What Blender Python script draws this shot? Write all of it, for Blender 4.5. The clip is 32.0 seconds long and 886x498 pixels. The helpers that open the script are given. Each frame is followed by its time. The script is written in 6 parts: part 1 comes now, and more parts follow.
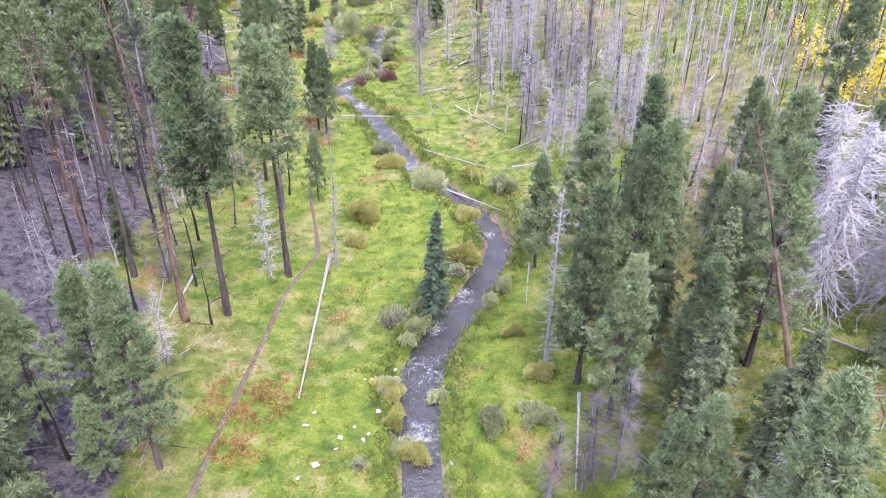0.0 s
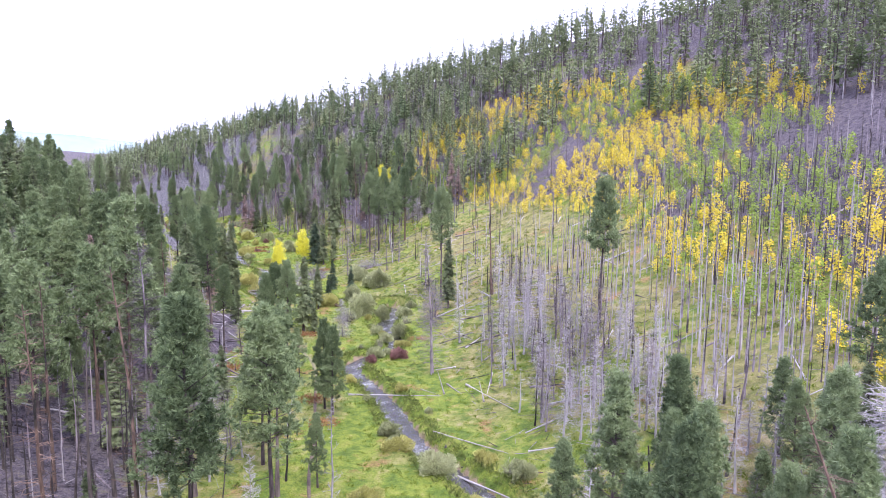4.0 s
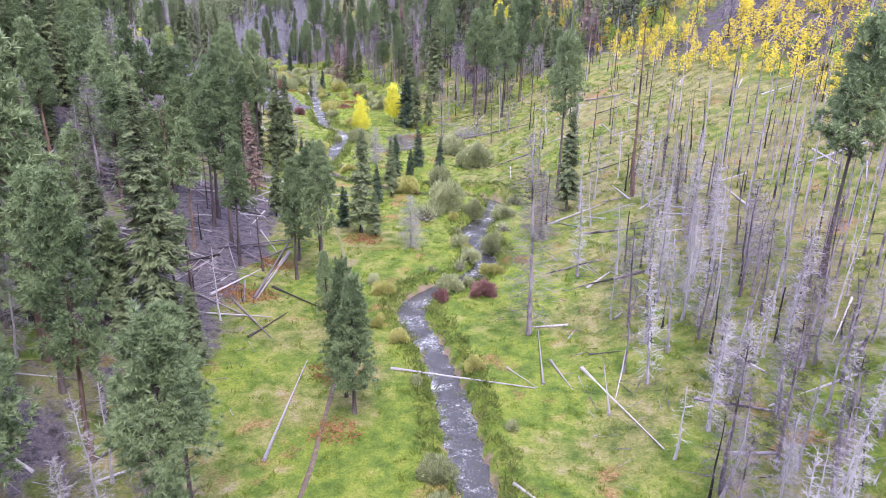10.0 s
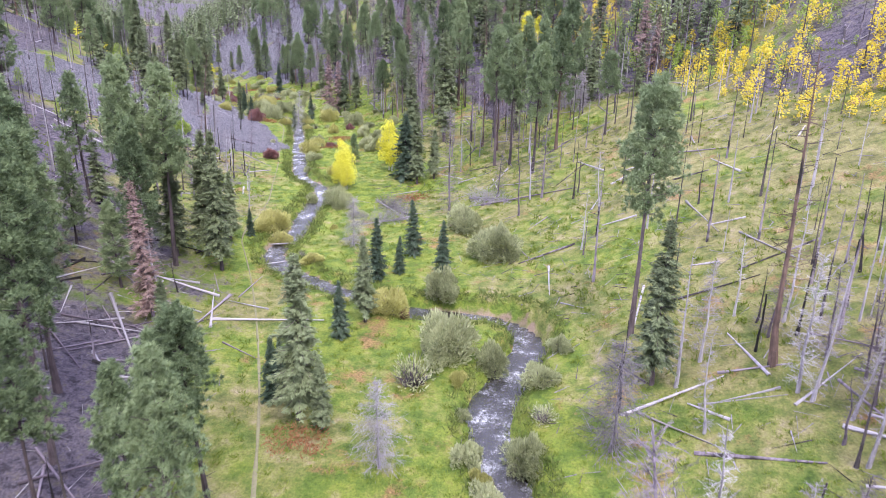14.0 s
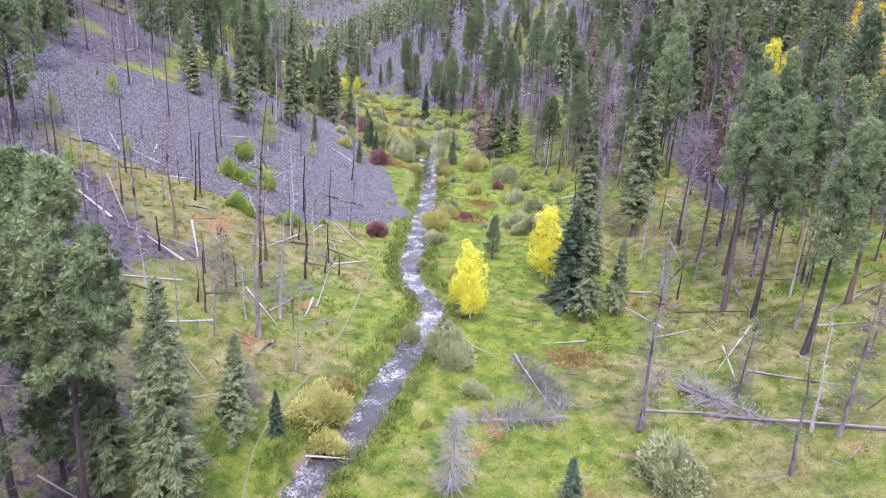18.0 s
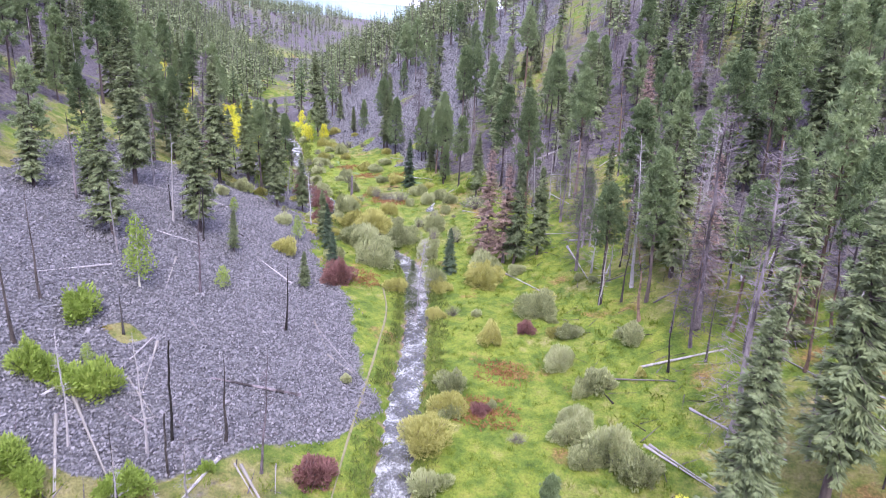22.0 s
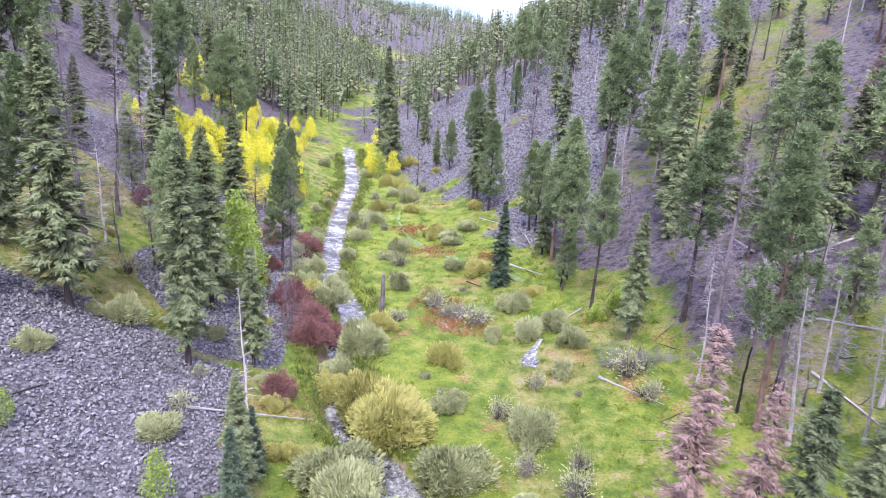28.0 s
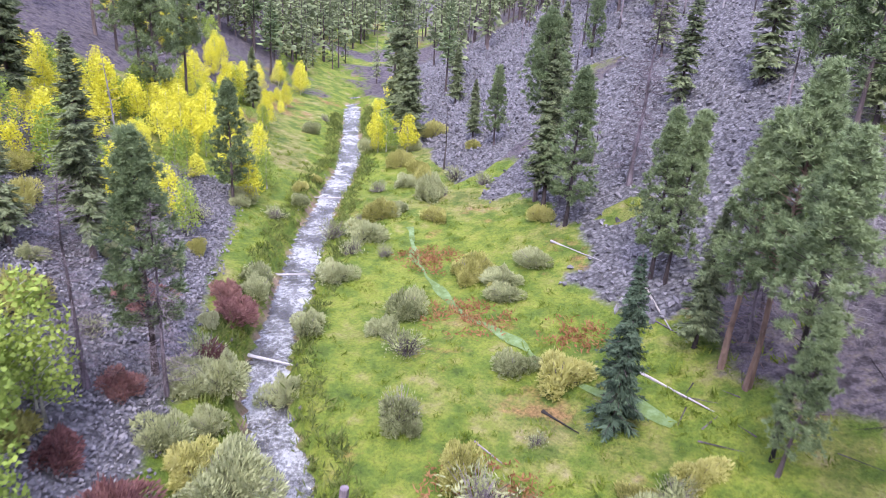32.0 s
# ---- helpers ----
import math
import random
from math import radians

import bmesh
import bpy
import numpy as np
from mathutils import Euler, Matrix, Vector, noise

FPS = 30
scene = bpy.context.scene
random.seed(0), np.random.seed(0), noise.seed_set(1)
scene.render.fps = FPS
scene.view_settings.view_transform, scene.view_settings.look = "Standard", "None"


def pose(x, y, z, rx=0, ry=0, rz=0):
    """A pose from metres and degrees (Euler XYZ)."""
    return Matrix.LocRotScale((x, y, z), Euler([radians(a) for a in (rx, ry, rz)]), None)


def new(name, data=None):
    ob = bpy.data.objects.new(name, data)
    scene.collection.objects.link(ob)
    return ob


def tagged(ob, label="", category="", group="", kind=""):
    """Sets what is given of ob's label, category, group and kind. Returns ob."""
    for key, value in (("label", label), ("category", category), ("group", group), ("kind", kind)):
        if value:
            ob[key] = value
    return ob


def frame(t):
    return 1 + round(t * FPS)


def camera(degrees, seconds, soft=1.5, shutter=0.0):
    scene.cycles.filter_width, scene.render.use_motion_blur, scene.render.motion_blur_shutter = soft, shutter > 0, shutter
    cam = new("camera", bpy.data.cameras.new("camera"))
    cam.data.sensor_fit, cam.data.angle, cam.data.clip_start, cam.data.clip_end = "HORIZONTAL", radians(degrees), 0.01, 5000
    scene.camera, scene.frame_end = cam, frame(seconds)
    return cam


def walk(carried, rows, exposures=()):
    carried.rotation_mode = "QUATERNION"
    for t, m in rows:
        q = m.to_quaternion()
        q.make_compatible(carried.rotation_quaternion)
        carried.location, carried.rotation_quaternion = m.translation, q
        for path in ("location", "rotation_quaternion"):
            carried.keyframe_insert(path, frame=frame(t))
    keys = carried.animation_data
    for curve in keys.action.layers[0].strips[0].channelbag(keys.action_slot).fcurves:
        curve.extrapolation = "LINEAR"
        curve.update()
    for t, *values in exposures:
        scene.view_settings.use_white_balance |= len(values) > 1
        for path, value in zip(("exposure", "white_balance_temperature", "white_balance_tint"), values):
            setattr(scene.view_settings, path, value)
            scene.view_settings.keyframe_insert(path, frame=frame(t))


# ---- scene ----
cam = camera(65.2, 32.0, 0.9, 0.25)
METRES, EYE = 283.02, 30.0
CLOUD = 1.36
ROWS = [
    (0.0, 0.0, 0.0, 0.0, 0.27, -29.9, -0.47),
    (0.5, 0.0001, 0.0002, 0.0003, 0.28, -27.65, -0.47),
    (1.0, 0.0001, 0.0004, 0.0006, 0.29, -24.7, -0.47),
    (1.5, 0.0002, 0.0005, 0.001, 0.27, -21.04, -0.48),
    (2.0, 0.0003, 0.0005, 0.0013, 0.29, -17.0, -0.48),
    (2.5, 0.0003, 0.0004, 0.0009, 0.91, -13.57, -0.49),
    (3.0, 0.0003, 0.0018, 0.0008, 0.99, -10.9, -0.52),
    (3.5, 0.0002, 0.0053, -0.0003, 1.1, -8.72, -0.52),
    (4.0, 0.0002, 0.0107, -0.0031, 1.28, -7.21, -0.53),
    (4.5, 0.0003, 0.0183, -0.0078, 1.36, -6.43, -0.5),
    (6.5, 0.001, 0.0643, -0.0095, 1.91, -6.79, -0.49),
    (7.0, 0.0009, 0.0773, -0.0096, 2.75, -8.33, -0.54),
    (7.5, 0.001, 0.0901, -0.01, 4.17, -10.6, -0.65),
    (8.0, 0.0011, 0.1027, -0.0102, 6.04, -13.5, -0.79),
    (8.5, 0.0012, 0.1153, -0.0102, 7.7, -16.12, -0.88),
    (9.0, 0.0013, 0.1275, -0.0102, 10.43, -18.01, -1.08),
    (9.5, 0.001, 0.1396, -0.0099, 11.39, -19.21, -1.19),
    (10.0, 0.0003, 0.1517, -0.0093, 11.89, -19.7, -1.22),
    (10.5, -0.0007, 0.1639, -0.0089, 12.3, -19.76, -1.29),
    (11.0, -0.0021, 0.1773, -0.0085, 12.69, -19.8, -1.25),
    (11.5, -0.0047, 0.1931, -0.0082, 13.05, -19.74, -1.27),
    (12.0, -0.0078, 0.2112, -0.0078, 13.33, -19.55, -1.26),
    (12.5, -0.0114, 0.2312, -0.0073, 13.51, -19.5, -1.23),
    (13.0, -0.0153, 0.252, -0.0063, 13.6, -19.47, -1.2),
    (13.5, -0.0197, 0.2742, -0.0057, 13.63, -19.4, -1.15),
    (14.0, -0.0239, 0.2964, -0.0046, 13.61, -19.38, -1.1),
    (14.5, -0.0284, 0.3187, -0.004, 14.11, -19.34, -1.16),
    (15.0, -0.0328, 0.3405, -0.003, 19.74, -19.47, -1.62),
    (15.5, -0.0368, 0.3622, -0.0022, 24.46, -19.55, -2.04),
    (17.5, -0.0657, 0.4378, 0.0001, 27.79, -19.57, -3.04),
    (18.0, -0.0758, 0.4557, 0.0009, 27.72, -19.52, -2.98),
    (18.5, -0.0863, 0.4735, 0.0016, 27.64, -19.52, -2.89),
    (19.0, -0.0967, 0.4913, 0.0021, 27.47, -19.56, -2.76),
    (19.5, -0.1069, 0.5098, 0.0028, 27.33, -19.55, -2.68),
    (20.0, -0.1171, 0.5285, 0.0027, 27.16, -19.54, -2.61),
    (20.5, -0.127, 0.5473, 0.0028, 27.0, -19.51, -2.54),
    (21.0, -0.1368, 0.5664, 0.0027, 26.84, -19.41, -2.45),
    (21.5, -0.1464, 0.5851, 0.003, 26.65, -18.79, -2.43),
    (22.0, -0.1557, 0.6035, 0.0033, 26.51, -17.52, -2.4),
    (22.5, -0.1643, 0.6214, 0.0037, 26.36, -15.55, -2.27),
    (23.0, -0.1728, 0.6389, 0.0035, 26.22, -13.28, -2.23),
    (23.5, -0.1809, 0.6559, 0.0027, 26.13, -11.66, -2.2),
    (24.0, -0.1887, 0.6729, 0.0016, 26.08, -10.7, -2.22),
    (24.5, -0.1964, 0.6894, 0.0002, 26.01, -10.39, -2.25),
    (26.5, -0.2257, 0.7533, -0.0071, 30.83, -14.16, -2.39),
    (27.0, -0.2338, 0.7688, -0.0079, 33.65, -15.25, -2.67),
    (27.5, -0.2426, 0.7838, -0.0084, 35.17, -16.26, -2.97),
    (28.0, -0.2523, 0.7979, -0.0097, 37.12, -17.37, -3.25),
    (28.5, -0.2625, 0.8118, -0.0123, 38.44, -18.42, -3.41),
    (29.0, -0.2734, 0.8254, -0.0158, 38.98, -19.44, -3.44),
    (29.5, -0.2844, 0.8392, -0.0179, 39.33, -20.43, -3.36),
    (30.0, -0.2956, 0.8531, -0.019, 39.43, -21.38, -3.29),
    (30.5, -0.3067, 0.8669, -0.0201, 39.48, -21.81, -3.29),
    (31.0, -0.3177, 0.8808, -0.0228, 39.48, -21.77, -3.26),
    (31.5, -0.3289, 0.8949, -0.026, 39.54, -21.78, -3.26),
    (32.0, -0.3406, 0.9089, -0.0271, 39.6, -21.68, -3.27),
]
walk(cam, [(t, pose(METRES * x, METRES * y, EYE + METRES * z, 90 + pitch, roll, yaw)) for t, x, y, z, yaw, pitch, roll in ROWS],
     [(0, 1.06), (3, 0.95), (5, 0.6), (7, 0.6), (8, 0.72), (9, 0.78), (15, 0.78), (18, 0.74), (22, 0.8), (25, 0.82), (27.5, 0.98), (30, 0.94), (32, 0.84)])

# ---- overcast daylight: a bright grey sky and a weak, wide sun ----
SUN_HEIGHT, SUN_TURN = 58.0, 150.0
world = bpy.data.worlds.new("overcast_sky")
scene.world = world
world.use_nodes = True
wn, wl = world.node_tree.nodes, world.node_tree.links
wn.clear()
sky = wn.new("ShaderNodeTexSky")
sky.sky_type, sky.sun_disc = "NISHITA", False
sky.sun_elevation, sky.sun_rotation = radians(SUN_HEIGHT), radians(SUN_TURN)
sky.air_density, sky.dust_density = 1.0, 6.0
clear_sky, cloud, both, w_out = wn.new("ShaderNodeBackground"), wn.new("ShaderNodeBackground"), wn.new("ShaderNodeAddShader"), wn.new("ShaderNodeOutputWorld")
clear_sky.inputs["Strength"].default_value = 0.05
cloud.inputs["Color"].default_value = (0.92, 0.915, 1.38, 1)
cloud.inputs["Strength"].default_value = CLOUD
wl.new(sky.outputs["Color"], clear_sky.inputs["Color"])
wl.new(clear_sky.outputs[0], both.inputs[0])
wl.new(cloud.outputs[0], both.inputs[1])
wl.new(both.outputs[0], w_out.inputs["Surface"])
sun = new("sun", bpy.data.lights.new("sun", "SUN"))
sun.data.energy, sun.data.angle, sun.data.color = 2.1, radians(16), (1.0, 0.95, 0.9)
sun.matrix_world = pose(0, 0, 120, 90 - SUN_HEIGHT, 0, 180 - SUN_TURN)


# ---- materials ----
def nodes_of(name, rough=0.8):
    m = bpy.data.materials.new(name)
    m.use_nodes = True
    nt = m.node_tree
    p = nt.nodes["Principled BSDF"]
    p.inputs["Roughness"].default_value = rough
    p.inputs["Specular IOR Level"].default_value = 0.3
    return m, nt, p


def ramp(nt, source, *stops):
    r = nt.nodes.new("ShaderNodeValToRGB")
    while len(r.color_ramp.elements) < len(stops):
        r.color_ramp.elements.new(0.5)
    for e, (at, c) in zip(r.color_ramp.elements, stops):
        e.position, e.color = at, (*c, 1)
    nt.links.new(source, r.inputs[0])
    return r.outputs[0]


def noisy(nt, scale, detail=4.0, rough=0.6, stretch=None, lumps=False):
    c = nt.nodes.new("ShaderNodeTexCoord" if lumps else "ShaderNodeNewGeometry")
    out = c.outputs["Object"] if lumps else c.outputs["Position"]
    if stretch:
        mp = nt.nodes.new("ShaderNodeMapping")
        mp.inputs["Scale"].default_value = stretch
        nt.links.new(out, mp.inputs[0])
        out = mp.outputs[0]
    n = nt.nodes.new("ShaderNodeTexNoise")
    n.inputs["Scale"].default_value, n.inputs["Detail"].default_value, n.inputs["Roughness"].default_value = scale, detail, rough
    nt.links.new(out, n.inputs["Vector"])
    return n.outputs["Fac"]


def mixed(nt, fac, a, b, blend="MIX"):
    x = nt.nodes.new("ShaderNodeMix")
    x.data_type, x.blend_type = "RGBA", blend
    for s, v in ((x.inputs[0], fac), (x.inputs[6], a), (x.inputs[7], b)):
        if hasattr(v, "is_output"):
            nt.links.new(v, s)
        else:
            s.default_value = v if isinstance(v, (int, float)) else (*v, 1)
    return x.outputs[2]


def maths(nt, op, a, b=0.0):
    x = nt.nodes.new("ShaderNodeMath")
    x.operation = op
    for s, v in ((x.inputs[0], a), (x.inputs[1], b)):
        if hasattr(v, "is_output"):
            nt.links.new(v, s)
        else:
            s.default_value = v
    return x.outputs[0]


def bumped(nt, p, height, strength, distance):
    b = nt.nodes.new("ShaderNodeBump")
    b.inputs["Strength"].default_value, b.inputs["Distance"].default_value = strength, distance
    nt.links.new(height, b.inputs["Height"])
    nt.links.new(b.outputs[0], p.inputs["Normal"])


def leafy(name, dark, mid, light, glow=0.3):
    """Leaves or needles: colour by leaf, by plant and by patch, partly shining through."""
    m, nt, p = nodes_of(name, 0.75)
    p.inputs["Specular IOR Level"].default_value = 0.04
    g = nt.nodes.new("ShaderNodeNewGeometry")
    o = nt.nodes.new("ShaderNodeObjectInfo")
    a = maths(nt, "ADD", maths(nt, "MULTIPLY", g.outputs["Random Per Island"], 0.26), 0.09)
    b = maths(nt, "MULTIPLY", o.outputs["Random"], 0.25)
    c = maths(nt, "MULTIPLY", noisy(nt, 0.22, 3), 0.55)
    f = maths(nt, "ADD", maths(nt, "ADD", a, b), maths(nt, "SUBTRACT", c, 0.12))
    col = ramp(nt, f, (0.18, dark), (0.5, mid), (0.92, light))
    nt.links.new(col, p.inputs["Base Color"])
    t = nt.nodes.new("ShaderNodeBsdfTranslucent")
    nt.links.new(col, t.inputs["Color"])
    mx = nt.nodes.new("ShaderNodeMixShader")
    mx.inputs[0].default_value = glow
    nt.links.new(p.outputs[0], mx.inputs[1])
    nt.links.new(t.outputs[0], mx.inputs[2])
    nt.links.new(mx.outputs[0], nt.nodes["Material Output"].inputs["Surface"])
    return m


def woody(name, dark, mid, light, scale=3.0, char=None):
    """Bark or bare wood, streaked along the stem; char: colour of scorched patches."""
    m, nt, p = nodes_of(name, 0.85)
    n = noisy(nt, scale, 5, 0.65, (1, 1, 0.25), True)
    o = nt.nodes.new("ShaderNodeObjectInfo")
    f = maths(nt, "ADD", n, maths(nt, "MULTIPLY", maths(nt, "SUBTRACT", o.outputs["Random"], 0.5), 0.35))
    col = ramp(nt, f, (0.25, dark), (0.5, mid), (0.8, light))
    if char:
        k = ramp(nt, noisy(nt, 0.45, 3, 0.6, (1, 1, 0.6), True), (0.48, (0, 0, 0)), (0.58, (1, 1, 1)))
        col = mixed(nt, k, col, char)
    nt.links.new(col, p.inputs["Base Color"])
    bumped(nt, p, noisy(nt, 14, 4, 0.7, (1, 1, 0.2), True), 0.6, 0.03)
    return m


PINE = leafy("pine_needles", (0.05, 0.077, 0.043), (0.21, 0.275, 0.148), (0.4, 0.47, 0.26), 0.22)
FIR = leafy("fir_needles", (0.05, 0.07, 0.045), (0.205, 0.248, 0.14), (0.33, 0.38, 0.215), 0.22)
SPRUCE = leafy("spruce_needles", (0.03, 0.05, 0.038), (0.1, 0.145, 0.1), (0.21, 0.265, 0.18), 0.22)
RUST = leafy("rusty_needles", (0.17, 0.115, 0.105), (0.36, 0.26, 0.24), (0.52, 0.41, 0.38), 0.2)
YELLOW = leafy("aspen_gold", (0.52, 0.38, 0.05), (0.68, 0.55, 0.06), (0.74, 0.66, 0.16), 0.4)
LEMON = leafy("aspen_lemon", (0.5, 0.48, 0.05), (0.76, 0.73, 0.1), (0.88, 0.87, 0.24), 0.45)
LIME = leafy("aspen_green", (0.15, 0.22, 0.05), (0.3, 0.4, 0.1), (0.52, 0.6, 0.16), 0.4)
WILLOW = leafy("willow_leaves", (0.17, 0.19, 0.1), (0.4, 0.43, 0.24), (0.6, 0.61, 0.4), 0.35)
OLIVE = leafy("olive_leaves", (0.22, 0.22, 0.08), (0.47, 0.46, 0.17), (0.66, 0.63, 0.31), 0.4)
MAROON = leafy("maroon_leaves", (0.1, 0.05, 0.055), (0.27, 0.14, 0.14), (0.42, 0.27, 0.23), 0.35)
SEDGE = leafy("bank_sedge", (0.07, 0.1, 0.03), (0.19, 0.225, 0.07), (0.36, 0.36, 0.15), 0.35)
HERB = leafy("meadow_herbs", (0.08, 0.125, 0.022), (0.18, 0.235, 0.04), (0.3, 0.325, 0.075), 0.4)
BRACKEN = leafy("rusty_bracken", (0.17, 0.075, 0.04), (0.33, 0.17, 0.09), (0.44, 0.29, 0.17), 0.35)
BARK = woody("brown_bark", (0.032, 0.026, 0.03), (0.09, 0.07, 0.076), (0.18, 0.142, 0.145))
RED_BARK = woody("orange_bark", (0.06, 0.042, 0.038), (0.17, 0.112, 0.092), (0.31, 0.215, 0.175), 2.0, (0.03, 0.027, 0.027))
CHAR = woody("charred_wood", (0.012, 0.011, 0.012), (0.035, 0.03, 0.032), (0.12, 0.1, 0.1))
GREY = woody("weathered_grey_wood", (0.15, 0.138, 0.152), (0.32, 0.3, 0.328), (0.5, 0.475, 0.51))
DUSK = woody("grey_brown_dead_wood", (0.075, 0.06, 0.075), (0.178, 0.147, 0.178), (0.32, 0.28, 0.32), 3.0, (0.04, 0.034, 0.038))
SILVER = woody("silver_brown_dead_wood", (0.1, 0.09, 0.1), (0.23, 0.21, 0.235), (0.38, 0.36, 0.39))
PALE = woody("pale_silver_twigs", (0.22, 0.21, 0.225), (0.4, 0.38, 0.405), (0.55, 0.525, 0.56))
BLEACHED = woody("bleached_wood", (0.14, 0.13, 0.127), (0.29, 0.27, 0.265), (0.45, 0.425, 0.415))
ASPEN_BARK = woody("aspen_bark", (0.1, 0.1, 0.09), (0.42, 0.42, 0.37), (0.62, 0.61, 0.55))


def stony(name, dark, mid, light):
    m, nt, p = nodes_of(name, 0.9)
    g = nt.nodes.new("ShaderNodeNewGeometry")
    o = nt.nodes.new("ShaderNodeObjectInfo")
    f = maths(nt, "ADD", maths(nt, "MULTIPLY", g.outputs["Random Per Island"], 0.5), maths(nt, "MULTIPLY", noisy(nt, 5, 4), 0.4))
    f = maths(nt, "ADD", f, maths(nt, "MULTIPLY", o.outputs["Random"], 0.1))
    nt.links.new(ramp(nt, f, (0.15, dark), (0.5, mid), (0.9, light)), p.inputs["Base Color"])
    bumped(nt, p, noisy(nt, 9, 5), 0.5, 0.05)
    return m


STONE = stony("talus_rock", (0.08, 0.077, 0.093), (0.18, 0.174, 0.205), (0.315, 0.305, 0.342))
STONE_LIGHT = stony("pale_stone", (0.25, 0.245, 0.25), (0.42, 0.415, 0.43), (0.6, 0.59, 0.6))
PALE_STONE = stony("creek_stone", (0.05, 0.048, 0.046), (0.14, 0.132, 0.125), (0.34, 0.32, 0.3))


def ground_material():
    """Meadow, forest litter, talus and trail, mixed by the cover that is laid on the ground."""
    m, nt, p = nodes_of("valley_ground", 0.95)
    at = nt.nodes.new("ShaderNodeVertexColor")
    at.layer_name = "cover"
    sep = nt.nodes.new("ShaderNodeSeparateColor")
    nt.links.new(at.outputs["Color"], sep.inputs[0])
    big, mid, fine = noisy(nt, 0.09, 4, 0.6), noisy(nt, 0.6, 5, 0.65), noisy(nt, 5.5, 5, 0.7)
    lush = ramp(nt, mid, (0.24, (0.04, 0.073, 0.013)), (0.42, (0.105, 0.163, 0.025)), (0.56, (0.185, 0.235, 0.037)), (0.78, (0.29, 0.282, 0.075)))
    dry = ramp(nt, mid, (0.28, (0.09, 0.085, 0.04)), (0.46, (0.175, 0.172, 0.065)), (0.58, (0.245, 0.23, 0.095)), (0.74, (0.32, 0.27, 0.18)))
    rusty = ramp(nt, fine, (0.3, (0.14, 0.07, 0.035)), (0.7, (0.4, 0.22, 0.12)))
    meadow = mixed(nt, ramp(nt, maths(nt, "ADD", at.outputs["Alpha"], maths(nt, "MULTIPLY", maths(nt, "SUBTRACT", maths(nt, "ADD", big, maths(nt, "MULTIPLY", mid, 0.6)), 0.8), 2.2)), (0.3, (0, 0, 0)), (0.8, (1, 1, 1))), lush, dry)
    spots = ramp(nt, noisy(nt, 0.17, 5, 0.7, (1, 1, 1)), (0.58, (0, 0, 0)), (0.67, (0.75, 0.75, 0.75)))
    meadow = mixed(nt, spots, meadow, rusty)
    meadow = mixed(nt, 0.6, meadow, ramp(nt, fine, (0.32, (0.4, 0.42, 0.4)), (0.5, (1, 1, 1)), (0.7, (1.5, 1.45, 1.3))), "MULTIPLY")
    litter = ramp(nt, noisy(nt, 1.3, 6, 0.75), (0.32, (0.03, 0.024, 0.03)), (0.43, (0.06, 0.052, 0.067)), (0.52, (0.122, 0.108, 0.134)), (0.6, (0.135, 0.115, 0.12)), (0.7, (0.16, 0.155, 0.1)), (0.8, (0.2, 0.215, 0.085)))
    litter = mixed(nt, 0.6, litter, ramp(nt, fine, (0.36, (0.35, 0.35, 0.36)), (0.52, (1, 1, 1)), (0.68, (1.6, 1.55, 1.6))), "MULTIPLY")
    v = nt.nodes.new("ShaderNodeTexVoronoi")
    v.inputs["Scale"].default_value = 3.6
    g = nt.nodes.new("ShaderNodeNewGeometry")
    nt.links.new(g.outputs["Position"], v.inputs["Vector"])
    # Flat stone cells: the darkness of the gaps between is painted into the colour.
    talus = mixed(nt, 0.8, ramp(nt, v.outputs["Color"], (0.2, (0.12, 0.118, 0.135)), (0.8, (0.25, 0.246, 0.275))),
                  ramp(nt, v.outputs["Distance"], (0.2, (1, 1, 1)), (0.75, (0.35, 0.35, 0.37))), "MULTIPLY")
    soil = ramp(nt, mid, (0.3, (0.13, 0.09, 0.065)), (0.7, (0.33, 0.25, 0.19)))
    edge = maths(nt, "MULTIPLY", maths(nt, "SUBTRACT", mid, 0.5), 0.9)

    def mask(channel):
        return ramp(nt, maths(nt, "ADD", channel, edge), (0.4, (0, 0, 0)), (0.6, (1, 1, 1)))
    col = mixed(nt, mask(sep.outputs[0]), meadow, litter)
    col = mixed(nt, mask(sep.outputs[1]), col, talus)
    col = mixed(nt, mask(sep.outputs[2]), col, soil)
    nt.links.new(col, p.inputs["Base Color"])
    bumped(nt, p, maths(nt, "ADD", fine, maths(nt, "MULTIPLY", mid, 1.5)), 1.0, 0.25)
    return m


